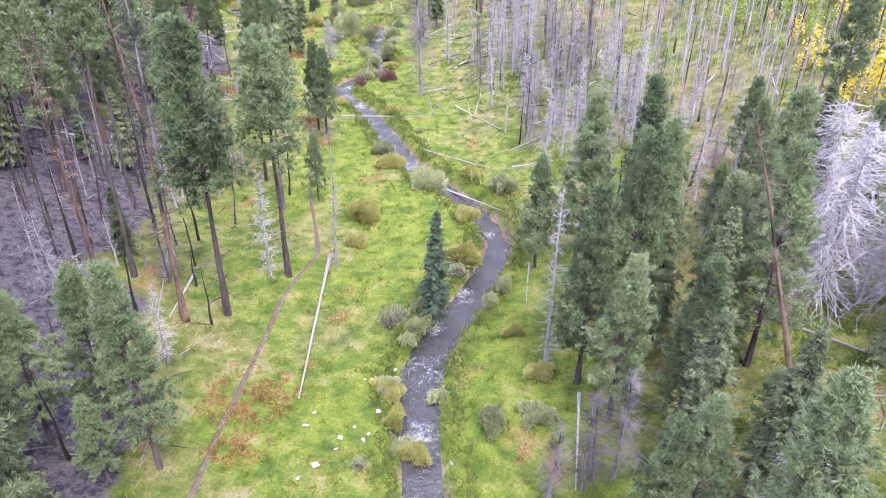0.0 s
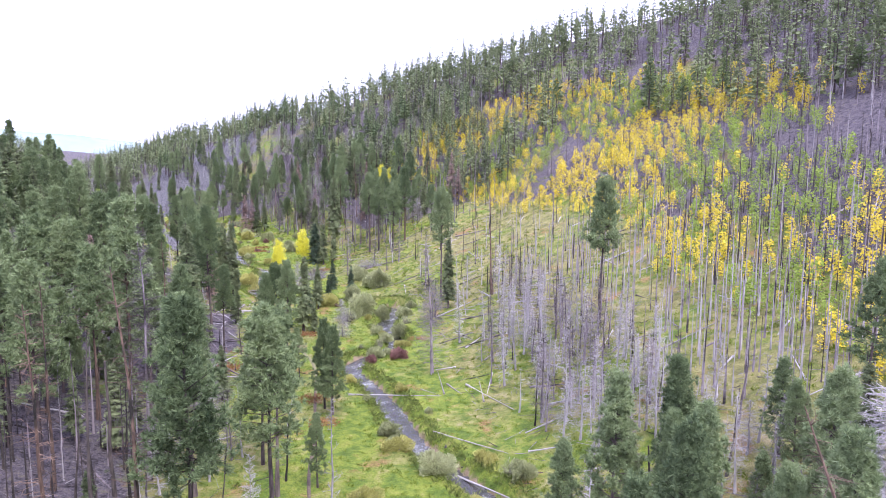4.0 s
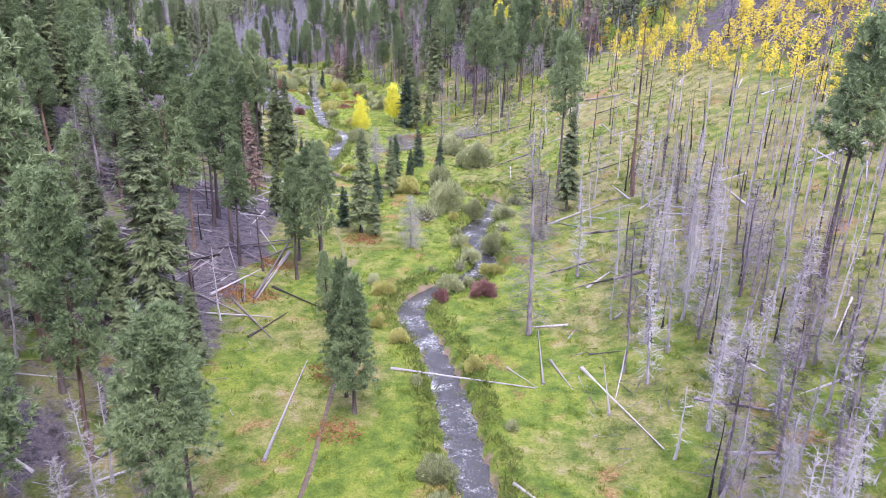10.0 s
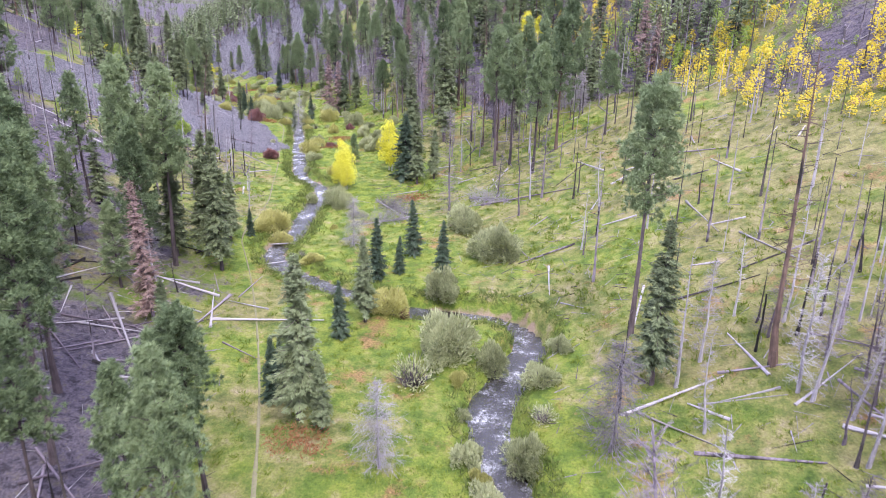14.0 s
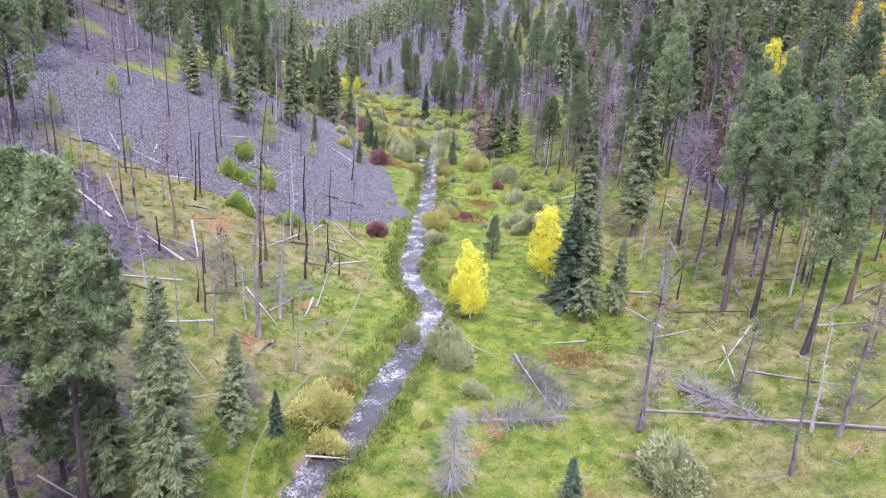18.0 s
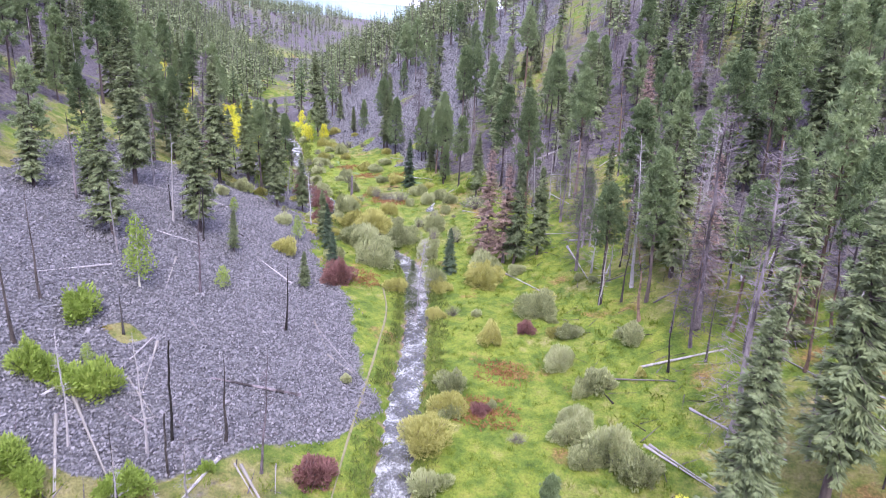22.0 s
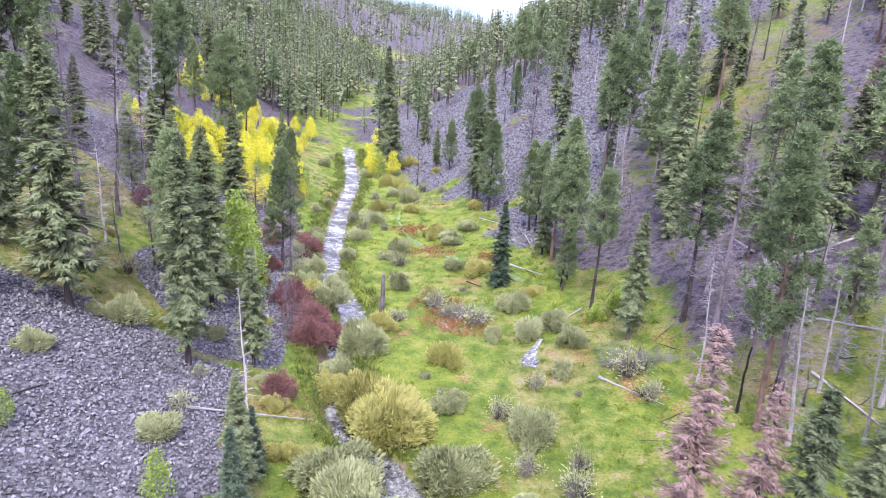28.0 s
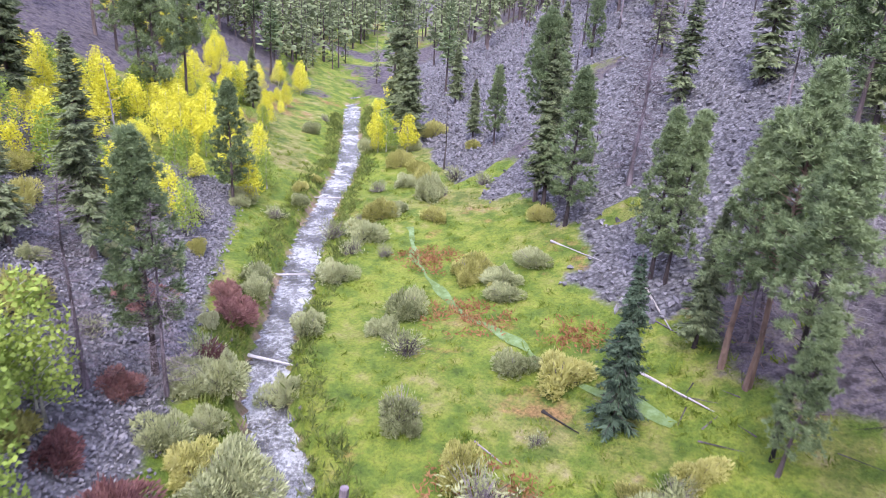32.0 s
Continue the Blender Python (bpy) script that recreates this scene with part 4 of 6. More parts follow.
PLACED = [
    ("pine", [(-13.5, 51.6, 21.3), (-17.2, 45.5, 22.8), (-17.0, 29.7, 14.3), (-20.7, 32.3, 12.2), (-13.3, 66.8, 7.6), (-16.8, 88.7, 11.9), (11.6, 52.2, 15.2),
              (14.9, 43.2, 15.5), (15.4, 49.4, 12.4), (9.3, 36.8, 14.9), (12.3, 38.7, 16.9), (17.9, 38.1, 13.1), (20.0, 35.7, 15.4), (18.4, 29.3, 5.9)]),
    ("pine", [(-15.4, 86.6, 11.5), (-22.8, 100.6, 7.6), (-20.0, 71.6, 15.1), (-35.7, 80.6, 16.7), (-29.8, 75.7, 19.4), (21.3, 104.7, 22.1), (-32.1, 115.3, 12.7),
              (-26.4, 108.5, 16.1), (-30.0, 109.9, 13.6), (-29.5, 116.1, 14.5), (-41.3, 116.3, 22.5), (-45.3, 119.6, 19.8), (-43.5, 111.7, 15.1)]),
    ("pine", [(-3.2, 141.2, 22.4), (-53.2, 206.3, 6.0), (-57.9, 154.7, 15.5), (-53.3, 148.8, 22.1), (-56.2, 146.6, 22.4), (-59.1, 241.9, 13.5), (-54.2, 241.3, 16.2),
              (-145.9, 290.4, 10.5), (-121.2, 304.1, 12.3), (-111.5, 298.3, 11.1), (-102.6, 289.8, 15.7)]),
    ("fir", [(-21.9, 24.8, 9.2), (13.7, 28.1, 12.2), (16.9, 25.5, 12.2), (-35.3, 92.7, 22.2), (-28.0, 126.5, 13.9), (-25.8, 125.9, 6.3),
             (-28.7, 143.7, 9.3), (-52.2, 153.6, 15.4), (-52.9, 160.1, 9.2), (-54.6, 151.1, 12.5), (-1.6, 134.1, 13.7), (-37.2, 193.4, 11.6)]),
    ("fir", [(-34.8, 195.4, 8.6), (-48.8, 150.9, 16.5), (-73.3, 252.9, 13.7), (-93.1, 240.1, 3.8), (-89.5, 229.7, 4.5), (-98.1, 228.0, 5.2), (-98.2, 245.4, 7.4),
             (-110.2, 250.3, 16.0), (-71.0, 255.4, 12.1), (-151.4, 319.1, 13.0), (-124.8, 306.6, 13.9)]),
    ("spruce", [(-40.3, 196.9, 11.3), (-31.0, 154.1, 7.5), (-31.6, 130.8, 4.7), (-31.3, 128.7, 5.7), (-29.8, 139.9, 6.0), (-29.0, 156.3, 4.7), (-29.0, 162.7, 7.4),
                (-24.0, 157.2, 6.6), (-51.6, 163.0, 3.9), (-107.2, 285.3, 9.3), (-99.5, 247.2, 4.5)]),
    ("rust", [(-77.6, 253.8, 15.3), (-48.9, 239.9, 15.5), (-74.9, 253.2, 13.6)]),
    ("burnt", [(-20.1, 44.2, 24.8), (-28.0, 47.4, 20.4)]),
    ("pole", [(-104.2, 250.5, 9.0)]),
    ("black", [(-25.9, 49.2, 18.4), (-30.4, 49.3, 10.7), (-30.2, 60.8, 12.4), (-27.2, 57.6, 12.5), (-32.0, 57.7, 10.2), (-18.0, 44.0, 5.4), (-16.7, 68.0, 6.2),
               (-26.8, 33.0, 9.6), (-22.1, 29.4, 7.5), (-44.1, 114.4, 5.1), (-34.4, 110.6, 8.7)]),
    ("black", [(-66.3, 170.7, 6.3), (-92.3, 198.8, 11.2), (-83.9, 186.6, 8.1), (-66.7, 185.6, 9.4), (-96.3, 203.8, 9.2), (-141.5, 313.6, 6.6), (-100.2, 285.7, 5.6)]),
    ("snag", [(-15.0, 51.1, 10.4), (7.5, 39.4, 14.2), (-77.5, 233.6, 10.3)]),
    ("gsnag", [(-3.5, 102.3, 19.3), (-27.9, 177.1, 15.5), (-122.0, 250.1, 18.2), (-48.5, 235.5, 22.0), (-43.9, 220.3, 22.2), (-45.7, 100.7, 19.4), (-29.1, 65.3, 22.9)]),
    ("burnt", [(-54.1, 237.6, 9), (-48.6, 236.0, 12), (-41.8, 225.6, 11), (-37.8, 233.9, 9), (-39.5, 228.5, 9)]),
    ("black", [(3.9, 164.2, 5.6), (0.9, 150.5, 3.6), (6.5, 140.1, 4.9), (12.8, 140.0, 5.7), (14.7, 144.4, 7.9), (13.1, 133.7, 4.8), (22.7, 137.8, 5.0), (22.3, 147.3, 3.2), (5.5, 116.2, 6.0), (16.6, 117.0, 2.5), (16.6, 146.9, 7.1), (-32.7, 102.4, 1.6)]),
    ("snag", [(-80.6, 277.7, 7.4), (-77.4, 275.3, 5.8), (-85.8, 283.6, 6.0), (-80.9, 280.2, 6.3), (-74.6, 274.2, 4.0), (-79.4, 280.1, 7.9), (-77.8, 282.6, 6.2), (4.6, 113.6, 8.0), (7.5, 112.4, 10.5)]),
    ("gsnag", [(-125.7, 268.5, 10.4), (-124.2, 271.5, 10.1), (-118.7, 258.7, 6.9)]),
    ("fir", [(-123.9, 259.8, 6.4)]),
    ("lime", [(-117.5, 256.0, 5.5), (-121.0, 262.5, 8.9), (-124.2, 264.8, 5.1), (-124.7, 266.0, 4.2), (-131.6, 264.5, 2.8), (-133.1, 264.3, 3.2)]),
    ("pole", [(-59.1, 241.8, 7), (-92.7, 217.4, 10.6), (-9.6, 53.5, 14.4), (-61.4, 172.2, 18.3)]),
    ("gsnag", [(6.3, 27.8, 6.4), (8.3, 28.3, 7.2), (8.9, 28.8, 6.8), (10.2, 28.9, 8.2)]),
    ("wsnag", [(25.8, 39.9, 13.5), (27.0, 44.0, 13.0), (29.5, 38.0, 12.0), (18.0, 24.2, 8.2), (-20.1, 122.5, 7.0), (-55.7, 164.6, 3.5), (-37.8, 164.9, 6.7)]),
    ("aspen", [(-48.8, 189.8, 8.2), (-45.2, 203.0, 9.1), (-49.7, 190.7, 6.2), (-48.0, 188.9, 5.4), (-44.4, 202.1, 6.6)]),
    ("lime", [(-95.4, 212.7, 6.8), (-116.3, 224.8, 6.7), (-121.5, 263.0, 8.0), (-124.0, 266.0, 7.0), (-117.5, 262.0, 6.0)]),
    ("pine", [(-59.0, 252.5, 18.5), (-45.4, 234.9, 14.0), (-95.2, 282.1, 13.1), (-86.4, 280.1, 16.9), (-110.4, 297.9, 11.1), (-126.4, 307.8, 16.0), (-139.1, 338.8, 17.9), (-99.7, 285.0, 7.8),
              (-104.3, 291.0, 13.4), (-43.2, 241.1, 15.6), (-37.5, 233.0, 16.1), (-24.7, 196.5, 22.2), (-22.0, 195.2, 20.1), (-17.6, 188.5, 19.2), (-14.8, 196.2, 20.6)]),
    ("pine", [(-46.5, 122.9, 20.7), (-39.1, 83.2, 24.1), (-38.5, 74.2, 18.8), (-16.8, 65.1, 18.3), (-24.2, 63.8, 19.3)]),
    ("fir", [(-114.3, 228.9, 18.6), (-103.7, 216.9, 13.9), (-102.6, 227.6, 14.7), (-117.1, 246.0, 18.3), (-117.0, 257.0, 15.0), (-109.0, 254.8, 9.5), (-89.9, 277.9, 11.2),
             (-87.7, 294.9, 9.8), (-106.2, 292.4, 8.4), (-155.8, 322.5, 22.0), (-124.6, 248.5, 5.8), (-114.4, 216.2, 10.0), (-41.5, 238.2, 10.1), (-42.7, 209.4, 17.1)]),
    ("spruce", [(-80.3, 248.2, 6.2), (-96.0, 243.5, 6.5), (-90.6, 236.6, 5.5)]),
    ("snag", [(-111.7, 260.4, 6.4), (-21.9, 182.4, 6.9), (-15.0, 178.4, 11.5), (-67.6, 124.5, 8.1)]),
    ("burnt", [(-34.6, 59.0, 18.3), (6.8, 134.4, 22.5), (-67.8, 179.7, 20.0), (-77.6, 177.9, 13.7), (-71.5, 184.7, 9.1)]),
    ("pine", [(-23.4, 30.2, 11.0), (-19.4, 28.3, 6.5), (-24.0, 27.2, 9.5), (-51.9, 256.9, 13.1), (-59.6, 259.1, 11.9), (-123.5, 240.1, 18.7), (-128.8, 249.2, 12.7), (-128.3, 246.9, 10.3), (-137.4, 262.3, 8.7), (-95.4, 299.7, 13.3), (-86.1, 301.3, 12.9),
              (-103.4, 306.1, 17.9), (-74.9, 278.8, 8.1), (-28.6, 227.1, 17.9), (-25.6, 203.7, 17.1), (-7.3, 196.8, 13.1), (-61.3, 152.4, 18.7), (-116.3, 253.9, 14.3), (-118.9, 219.7, 11.9),
              (-39.5, 235.2, 22.5), (-125.9, 271.9, 12.5), (-100.4, 287.0, 14.0)]),
    ("spruce", [(-0.8, 46.8, 9.9)]),
    ("fir", [(-118.9, 241.4, 8.9), (-37.9, 215.5, 21.0), (-41.4, 231.9, 16.5), (-137.4, 270.1, 8.7), (-111.1, 220.3, 8.1), (-55.4, 249.3, 15.5), (-79.4, 236.5, 6.7)]),
    ("gsnag", [(-67.9, 262.5, 14.9), (-64.2, 250.3, 17.5)]),
    ("wsnag", [(-4.5, 126.8, 8.9)]),
    ("pole", [(-6.8, 152.3, 12.1)]),
    ("black", [(8.9, 137.4, 7.7)]),
    ("stub", [(-110.1, 269.9, 5.2), (-66.5, 165.2, 3.0)]),
    ("aspen", [(-27.8, 254.8, 8.7), (-25.0, 253.0, 7.5), (-30.0, 240.1, 5.1), (-28.6, 242.0, 4.2), (-24.5, 249.0, 6.0)]),
]
taken = []
for kind, places in PLACED:
    for x, y, h in places:
        tree(kind, x, y, h, None, False, True)
        taken.append((x, y))
tree("burnt", 21.8, 32.9, 18.5, (10, 20))
taken.append((21.8, 32.9))
TAKEN = np.array(taken)


def free(X, Y, gap):
    """Places that keep away from the trees placed above and from the creek and trail."""
    k = np.ones(len(X), bool)
    for x, y in TAKEN:
        k &= (X - x) ** 2 + (Y - y) ** 2 > gap ** 2
    return k & (to_creek(X, Y) > 3.0) & (np.abs(along(TRAIL, X, Y)[1]) > 1.2)


def steps(v, *pairs):
    """A value that goes straight from pair to pair."""
    return np.interp(v, [p[0] for p in pairs], [p[1] for p in pairs])


def live_density(s, d, X, Y):
    """Living conifers to the square metre."""
    n = wave(X, Y, 22, 41)
    edge = steps(s, (0, 17), (40, 26), (75, 26), (90, 20), (120, 21), (165, 19), (182, 19), (188, 42), (215, 44), (228, 54), (251, 53), (266, 38), (278, 32), (284, 9), (330, 9), (345, 10), (395, 8), (410, 2))
    left = np.where(-d > edge, steps(-d - edge, (0, 0.022), (6, 0.05), (40, 0.055)), 0) * np.where((np.hypot(X + 48, Y - 138) < 10) | (np.hypot(X + 44, Y - 106) < 12), 0.12, np.where((s > 75) & (s < 186) & (-d < 45), steps(-d, (24, 0.4), (34, 0.65), (45, 1.0)), 1))
    left = np.where((s > 212) & (s < 405) & (-d < 66), left * steps(-d, (20, 0.12), (34, 0.25), (50, 0.4), (66, 0.9)), left)
    left = np.where((s > 15) & (s < 75) & (-d < 38), left * 0.3, left)
    r1 = np.where((s < 58) & (d > 8) & (d < 36), 0.036, 0)
    r2 = np.where((s > 95) & (s < 165) & (d > 92) & (d < 150), 0.022, 0) + np.where((s < 190) & (d > 105), steps(d, (105, 0.003), (140, 0.012), (165, 0.03)), 0)
    e3 = steps(s, (186, 46), (205, 30), (231, 31), (245, 24), (265, 19), (300, 21), (330, 20), (356, 12), (395, 10), (410, 2))
    r3 = np.where((s >= 186) & (d > e3), steps(d - e3, (0, 0.015), (12, 0.025), (40, 0.036)) * steps(s, (190, 0.65), (235, 0.75), (250, 1.0)), 0)
    r3 = np.where((s > 306) & (s < 440) & (d < 85), r3 * 0.35, r3)
    r3 = np.where((s > 200) & (s <= 306) & (d < 50), r3 * steps(d, (30, 0.5), (50, 1.0)), r3)
    return np.where(d < 0, left, r1 + r2 + r3) * (0.35 + 1.3 * n)


def dead_density(s, d, X, Y):
    """Fire-killed snags and poles to the square metre."""
    n = wave(X, Y, 15, 43)
    right = np.where((s > 30) & (d > 12) & (d < 190), steps(s, (30, 0.02), (46, 0.05), (60, 0.18), (112, 0.19), (128, 0.12), (142, 0.05), (185, 0.045), (215, 0.028), (300, 0.03), (316, 0.004)), 0)
    right = np.where((s > 205) & (d < 23), 0, np.where((s > 114) & (s < 150) & (d < 23), right * 0.12, right))
    right = right * steps(d, (12, 0.35), (22, 1.0), (45, 0.85), (58, 0.5), (90, 0.38), (130, 0.45), (190, 0.4)) * np.where((s > 132) & (s < 190), steps(d, (18, 0.1), (35, 0.7), (45, 1)), 1)
    left = np.where((d < -9) & (s > 186) & (s < 226) & (d > -48), 0.055, 0) + np.where((d < -19) & (d > -44) & (s > 8) & (s < 80), 0.085, 0)
    left = left + np.where((d < -22) & (s < 186), 0.009, 0) + np.where((d < -6) & (d > -54) & (s > 222) & (s < 282), steps(-d, (14, 0.003), (26, 0.012), (50, 0.03)), 0) + np.where((d < -8) & (d > -45) & (s > 282) & (s < 340), 0.007, 0)
    right = right + np.where((s > 190) & (d > 34), steps(s, (190, 0.034), (235, 0.03), (255, 0.014)), 0)
    left = left + np.where((d < -40) & (s > 186), 0.012, 0)
    return np.where(d > 0, right, left) * (0.3 + 1.4 * n)


def aspen_density(s, d, X, Y):
    """Golden aspens among the snags of the slope and at the head of the meadow."""
    n = smooth(0.26, 0.46, 0.6 * wave(X, Y, 26, 45) + 0.4 * wave(X, Y, 8, 46))
    n = np.maximum(n, np.exp(-((s - 92) / 24) ** 2 - ((d - 53) / 10) ** 2))
    band = smooth(0, 10, d - steps(s, (50, 36), (100, 39), (130, 50), (160, 50), (190, 55), (250, 58))) * smooth(0, 14, steps(s, (50, 82), (100, 88), (150, 120), (225, 126), (265, 96)) - d) * ((s > 40) & (s < 265))
    head = np.where((s > 330) & (s < 398) & (d < -4) & (d > -30), 1.2, 0) + np.where((s > 360) & (s < 400) & (d > 4) & (d < 12), 0.9, 0)
    return (0.32 * band * n) + 0.13 * head * smooth(0.3, 0.5, wave(X, Y, 9, 47))


def scatter(density, x0, x1, y0, y1, cell, seed, gap):
    X, Y, roll, r = jittered(x0, x1, y0, y1, cell, seed)
    s, d = place(X, Y)
    k = (roll < density(s, d, X, Y) * cell * cell) & free(X, Y, gap)
    return X[k], Y[k], s[k], d[k], r


# near woods: the trees closest to the valley floor are things of their own
X, Y, S, D, rr = scatter(live_density, -400, 230, 5, 480, 3.4, 51, 2.6)
near = (S > 8) & (S < 385)
order = np.argsort(np.where(near, np.abs(D), 1e9))
rest, room = [], {"pine": 280, "fir": 290}
for i in order:
    kind = "pine" if rr.uniform() < (0.7 if D[i] < 0 and S[i] < 180 else 0.45) else "fir"
    if room[kind] < 1 or not near[i] or abs(D[i]) > 85:
        rest.append(i)
        continue
    room[kind] -= 1
    hh = rr.uniform(8, 19) if kind == "pine" else rr.uniform(6, 17)
    if S[i] < 60 and D[i] > 0:
        hh *= 0.8
    tree(kind, float(X[i]), float(Y[i]), float(hh), None, bool(rr.uniform() < 0.25))
woods = np.array(rest)


def spire_arrays(kind, seed, boughs, wide_leaf=1.0, sprays=2, length=1.0):
    """A conifer seen from afar, one metre high: shingled boughs round a stem."""
    r = np.random.default_rng(seed)
    V, T, stem = trunk_chunk(1.0, 0.0105, r, 4, 3)
    foot, wide = {"pine": (r.uniform(0.3, 0.42), 0.15), "fir": (r.uniform(0.06, 0.16), 0.135)}[kind]
    u = np.linspace(0, 1, boughs) ** 0.85
    R = wide * ((1 - u) ** 0.75 * np.minimum(1, 0.65 + 3 * u) + 0.07) * r.uniform(0.65, 1.25, boughs)
    az = np.arange(boughs) * 2.4 + r.normal(0, 0.5, boughs)
    z = foot + (0.95 - foot) * u
    D = unit(np.stack([np.cos(az), np.sin(az), r.normal(0.1 if kind == "pine" else -0.35, 0.2, boughs) + 0.3 * u], 1))
    A = np.stack([np.interp(z, stem[0], stem[1][:, 0]), np.interp(z, stem[0], stem[1][:, 1]), z + 0.02], 1)
    q = np.repeat(np.arange(boughs), sprays)
    E = unit(D[q] + r.normal(size=(len(q), 3)) * [0.35, 0.35, 0.2])
    N = unit(D[q] * 0.8 + [0, 0, 0.9] + r.normal(size=(len(q), 3)) * 0.55)
    leaf = leaves(A[q] + D[q] * (R[q] * r.uniform(0, 1.05 - 0.6 * length, len(q)))[:, None], E, N, R[q] * r.uniform(0.45, 0.75, len(q)) * length, R[q] * r.uniform(0.2, 0.36, len(q)) * wide_leaf)
    tip = kites(np.array([[stem[1][-1, 0], stem[1][-1, 1], 0.93]]), np.array([[0, 0, 1.0]]), 0.1, 0.022, r)
    return (V, T), join([leaf, tip])


def grove(name, protos, X, Y, H, W, mats, label, category, seed):
    """Many plants that nobody could count, as one mesh: each a stem and its leaves."""
    r = np.random.default_rng(seed)
    Z = ground(X, Y) - 0.15
    pick = r.integers(0, len(protos), len(X))
    a = r.uniform(0, 6.283, len(X))
    Vs, Ts, Ms, n = [], [], [], 0
    for p, chunks in enumerate(protos):
        k = np.where(pick == p)[0]
        for m, (V, T) in enumerate(chunks):
            if not len(k) or not len(T):
                continue
            c, q = np.cos(a[k])[:, None], np.sin(a[k])[:, None]
            P = np.stack([(V[None, :, 0] * c - V[None, :, 1] * q) * W[k, None] + X[k, None], (V[None, :, 0] * q + V[None, :, 1] * c) * W[k, None] + Y[k, None],
                          V[None, :, 2] * H[k, None] + Z[k, None]], 2)
            Vs.append(P.reshape(-1, 3))
            Ts.append((T[None] + (n + np.arange(len(k)) * len(V))[:, None, None]).reshape(-1, 3))
            Ms.append(np.full(len(k) * len(T), m))
            n += len(k) * len(V)
    me = mesh_of(name, np.vstack(Vs), np.vstack(Ts), mats, np.concatenate(Ms))
    return tagged(new(name, me), label, category, "", "stuff")


PINE_FAR = [spire_arrays(("pine", "fir")[i % 2], 700 + i, 150, 1.0, 4, 0.65) for i in range(5)]
FIR_FAR = [spire_arrays("fir", 720 + i, 150, 1.0, 4, 0.65) for i in range(5)]
LOW_FAR = [spire_arrays(("fir", "fir", "pine")[i % 3], 730 + i, 70, 1.7, 2, 0.85) for i in range(6)]
TINY_FAR = [spire_arrays("fir", 745 + i, 30, 2.6) for i in range(4)]
high = (np.abs(D) < np.where(D > 0, 178, np.where(S < 200, 80, 190))) & (S > 10)
close = (np.abs(D) < 100) & (S > 0) & (S < 420)
hw = rr.uniform(9, 19, len(X))
pick = rr.uniform(size=len(X)) < 0.45
for m, protos, name, label, mats in ((pick, PINE_FAR, "pine_woods", "mixed pine woods on the valley slopes", [BARK, PINE]), (~pick, FIR_FAR, "fir_woods", "dark fir woods on the valley slopes", [BARK, FIR])):
    k = woods[(m & high & close)[woods]]
    grove(name, protos, X[k], Y[k], hw[k], hw[k] * rr.uniform(1.0, 1.35, len(k)), mats, label, "woods", 61)
k = woods[(high & ~close)[woods]]
grove("upper_woods", LOW_FAR, X[k], Y[k], hw[k], hw[k] * rr.uniform(1.0, 1.35, len(k)), [BARK, FIR], "conifer woods high on the valley slopes", "woods", 65)
X, Y, S, D, rr = scatter(live_density, -900, 400, 480, 1050, 7.5, 53, 2)
k = (np.abs(D) < 210) & (rr.uniform(size=len(X)) < 0.55)
grove("far_woods", TINY_FAR, X[k], Y[k], rr.uniform(11, 21, k.sum()), rr.uniform(14, 23, k.sum()), [BARK, FIR], "dense conifer woods on the far hills", "woods", 62)

# dead standing trees
X, Y, S, D, rr = scatter(dead_density, -240, 190, 20, 420, 2.4, 55, 1.6)
order = np.argsort(np.where((S > 15) & (S < 345), np.abs(D), 1e9))
single, rest = order[:300], order[300:]
for i in single:
    u = rr.uniform()
    pale = D[i] > 0 and S[i] < 132
    kind = ("snag" if u < 0.62 else "pole" if u < 0.88 else "black") if pale and D[i] < 40 else ("pole" if u < 0.45 else "black" if u < 0.8 or (D[i] < 0 and S[i] > 200) else "snag")
    tree(kind, float(X[i]), float(Y[i]), float(rr.uniform(4.5, 11) if kind != "black" else rr.uniform(2, 8)))


# dead and rusty conifers among the green ones of the slope
X2, Y2, S2, D2, r2 = scatter(lambda s, d, X, Y: np.where((s > 195) & (s < 335) & (d > 24) & (d < 75), 0.012, 0) + np.where((s > 90) & (s < 186) & (d < -22) & (d > -60), 0.008, 0) + np.where((s > 292) & (s < 330) & (d < -18) & (d > -55), 0.008, 0),
                             -170, 60, 80, 400, 4, 58, 2.0)
for x, y in list(zip(X2, Y2))[:120]:
    kind = tr.choice(("gsnag", "gsnag", "wsnag", "snag", "rust", "burnt"))
    if kind == "rust" and x < -100:
        kind = "gsnag"
    tree(kind, float(x), float(y), tr.uniform(7, 17) if kind != "wsnag" else tr.uniform(5, 9))


def dead_arrays(h, seed, twigs):
    r = np.random.default_rng(seed)
    V, T, stem = trunk_chunk(h, 0.0098 * h, r, 4, 3, 0.3)
    u, az = r.uniform(0.2, 0.97, twigs), r.uniform(0, 6.283, twigs)
    A = np.stack([0 * u, 0 * u, u * h], 1)
    B = A + np.stack([np.cos(az), np.sin(az), r.normal(0.1, 0.3, twigs)], 1) * (0.075 * h * r.uniform(0.3, 1.2, twigs) * (1.1 - u))[:, None]
    tw = slivers(A, unit(B - A), np.linalg.norm(B - A, axis=1), 0.05, r)
    return (V / h, T), (tw[0] / h, tw[1])


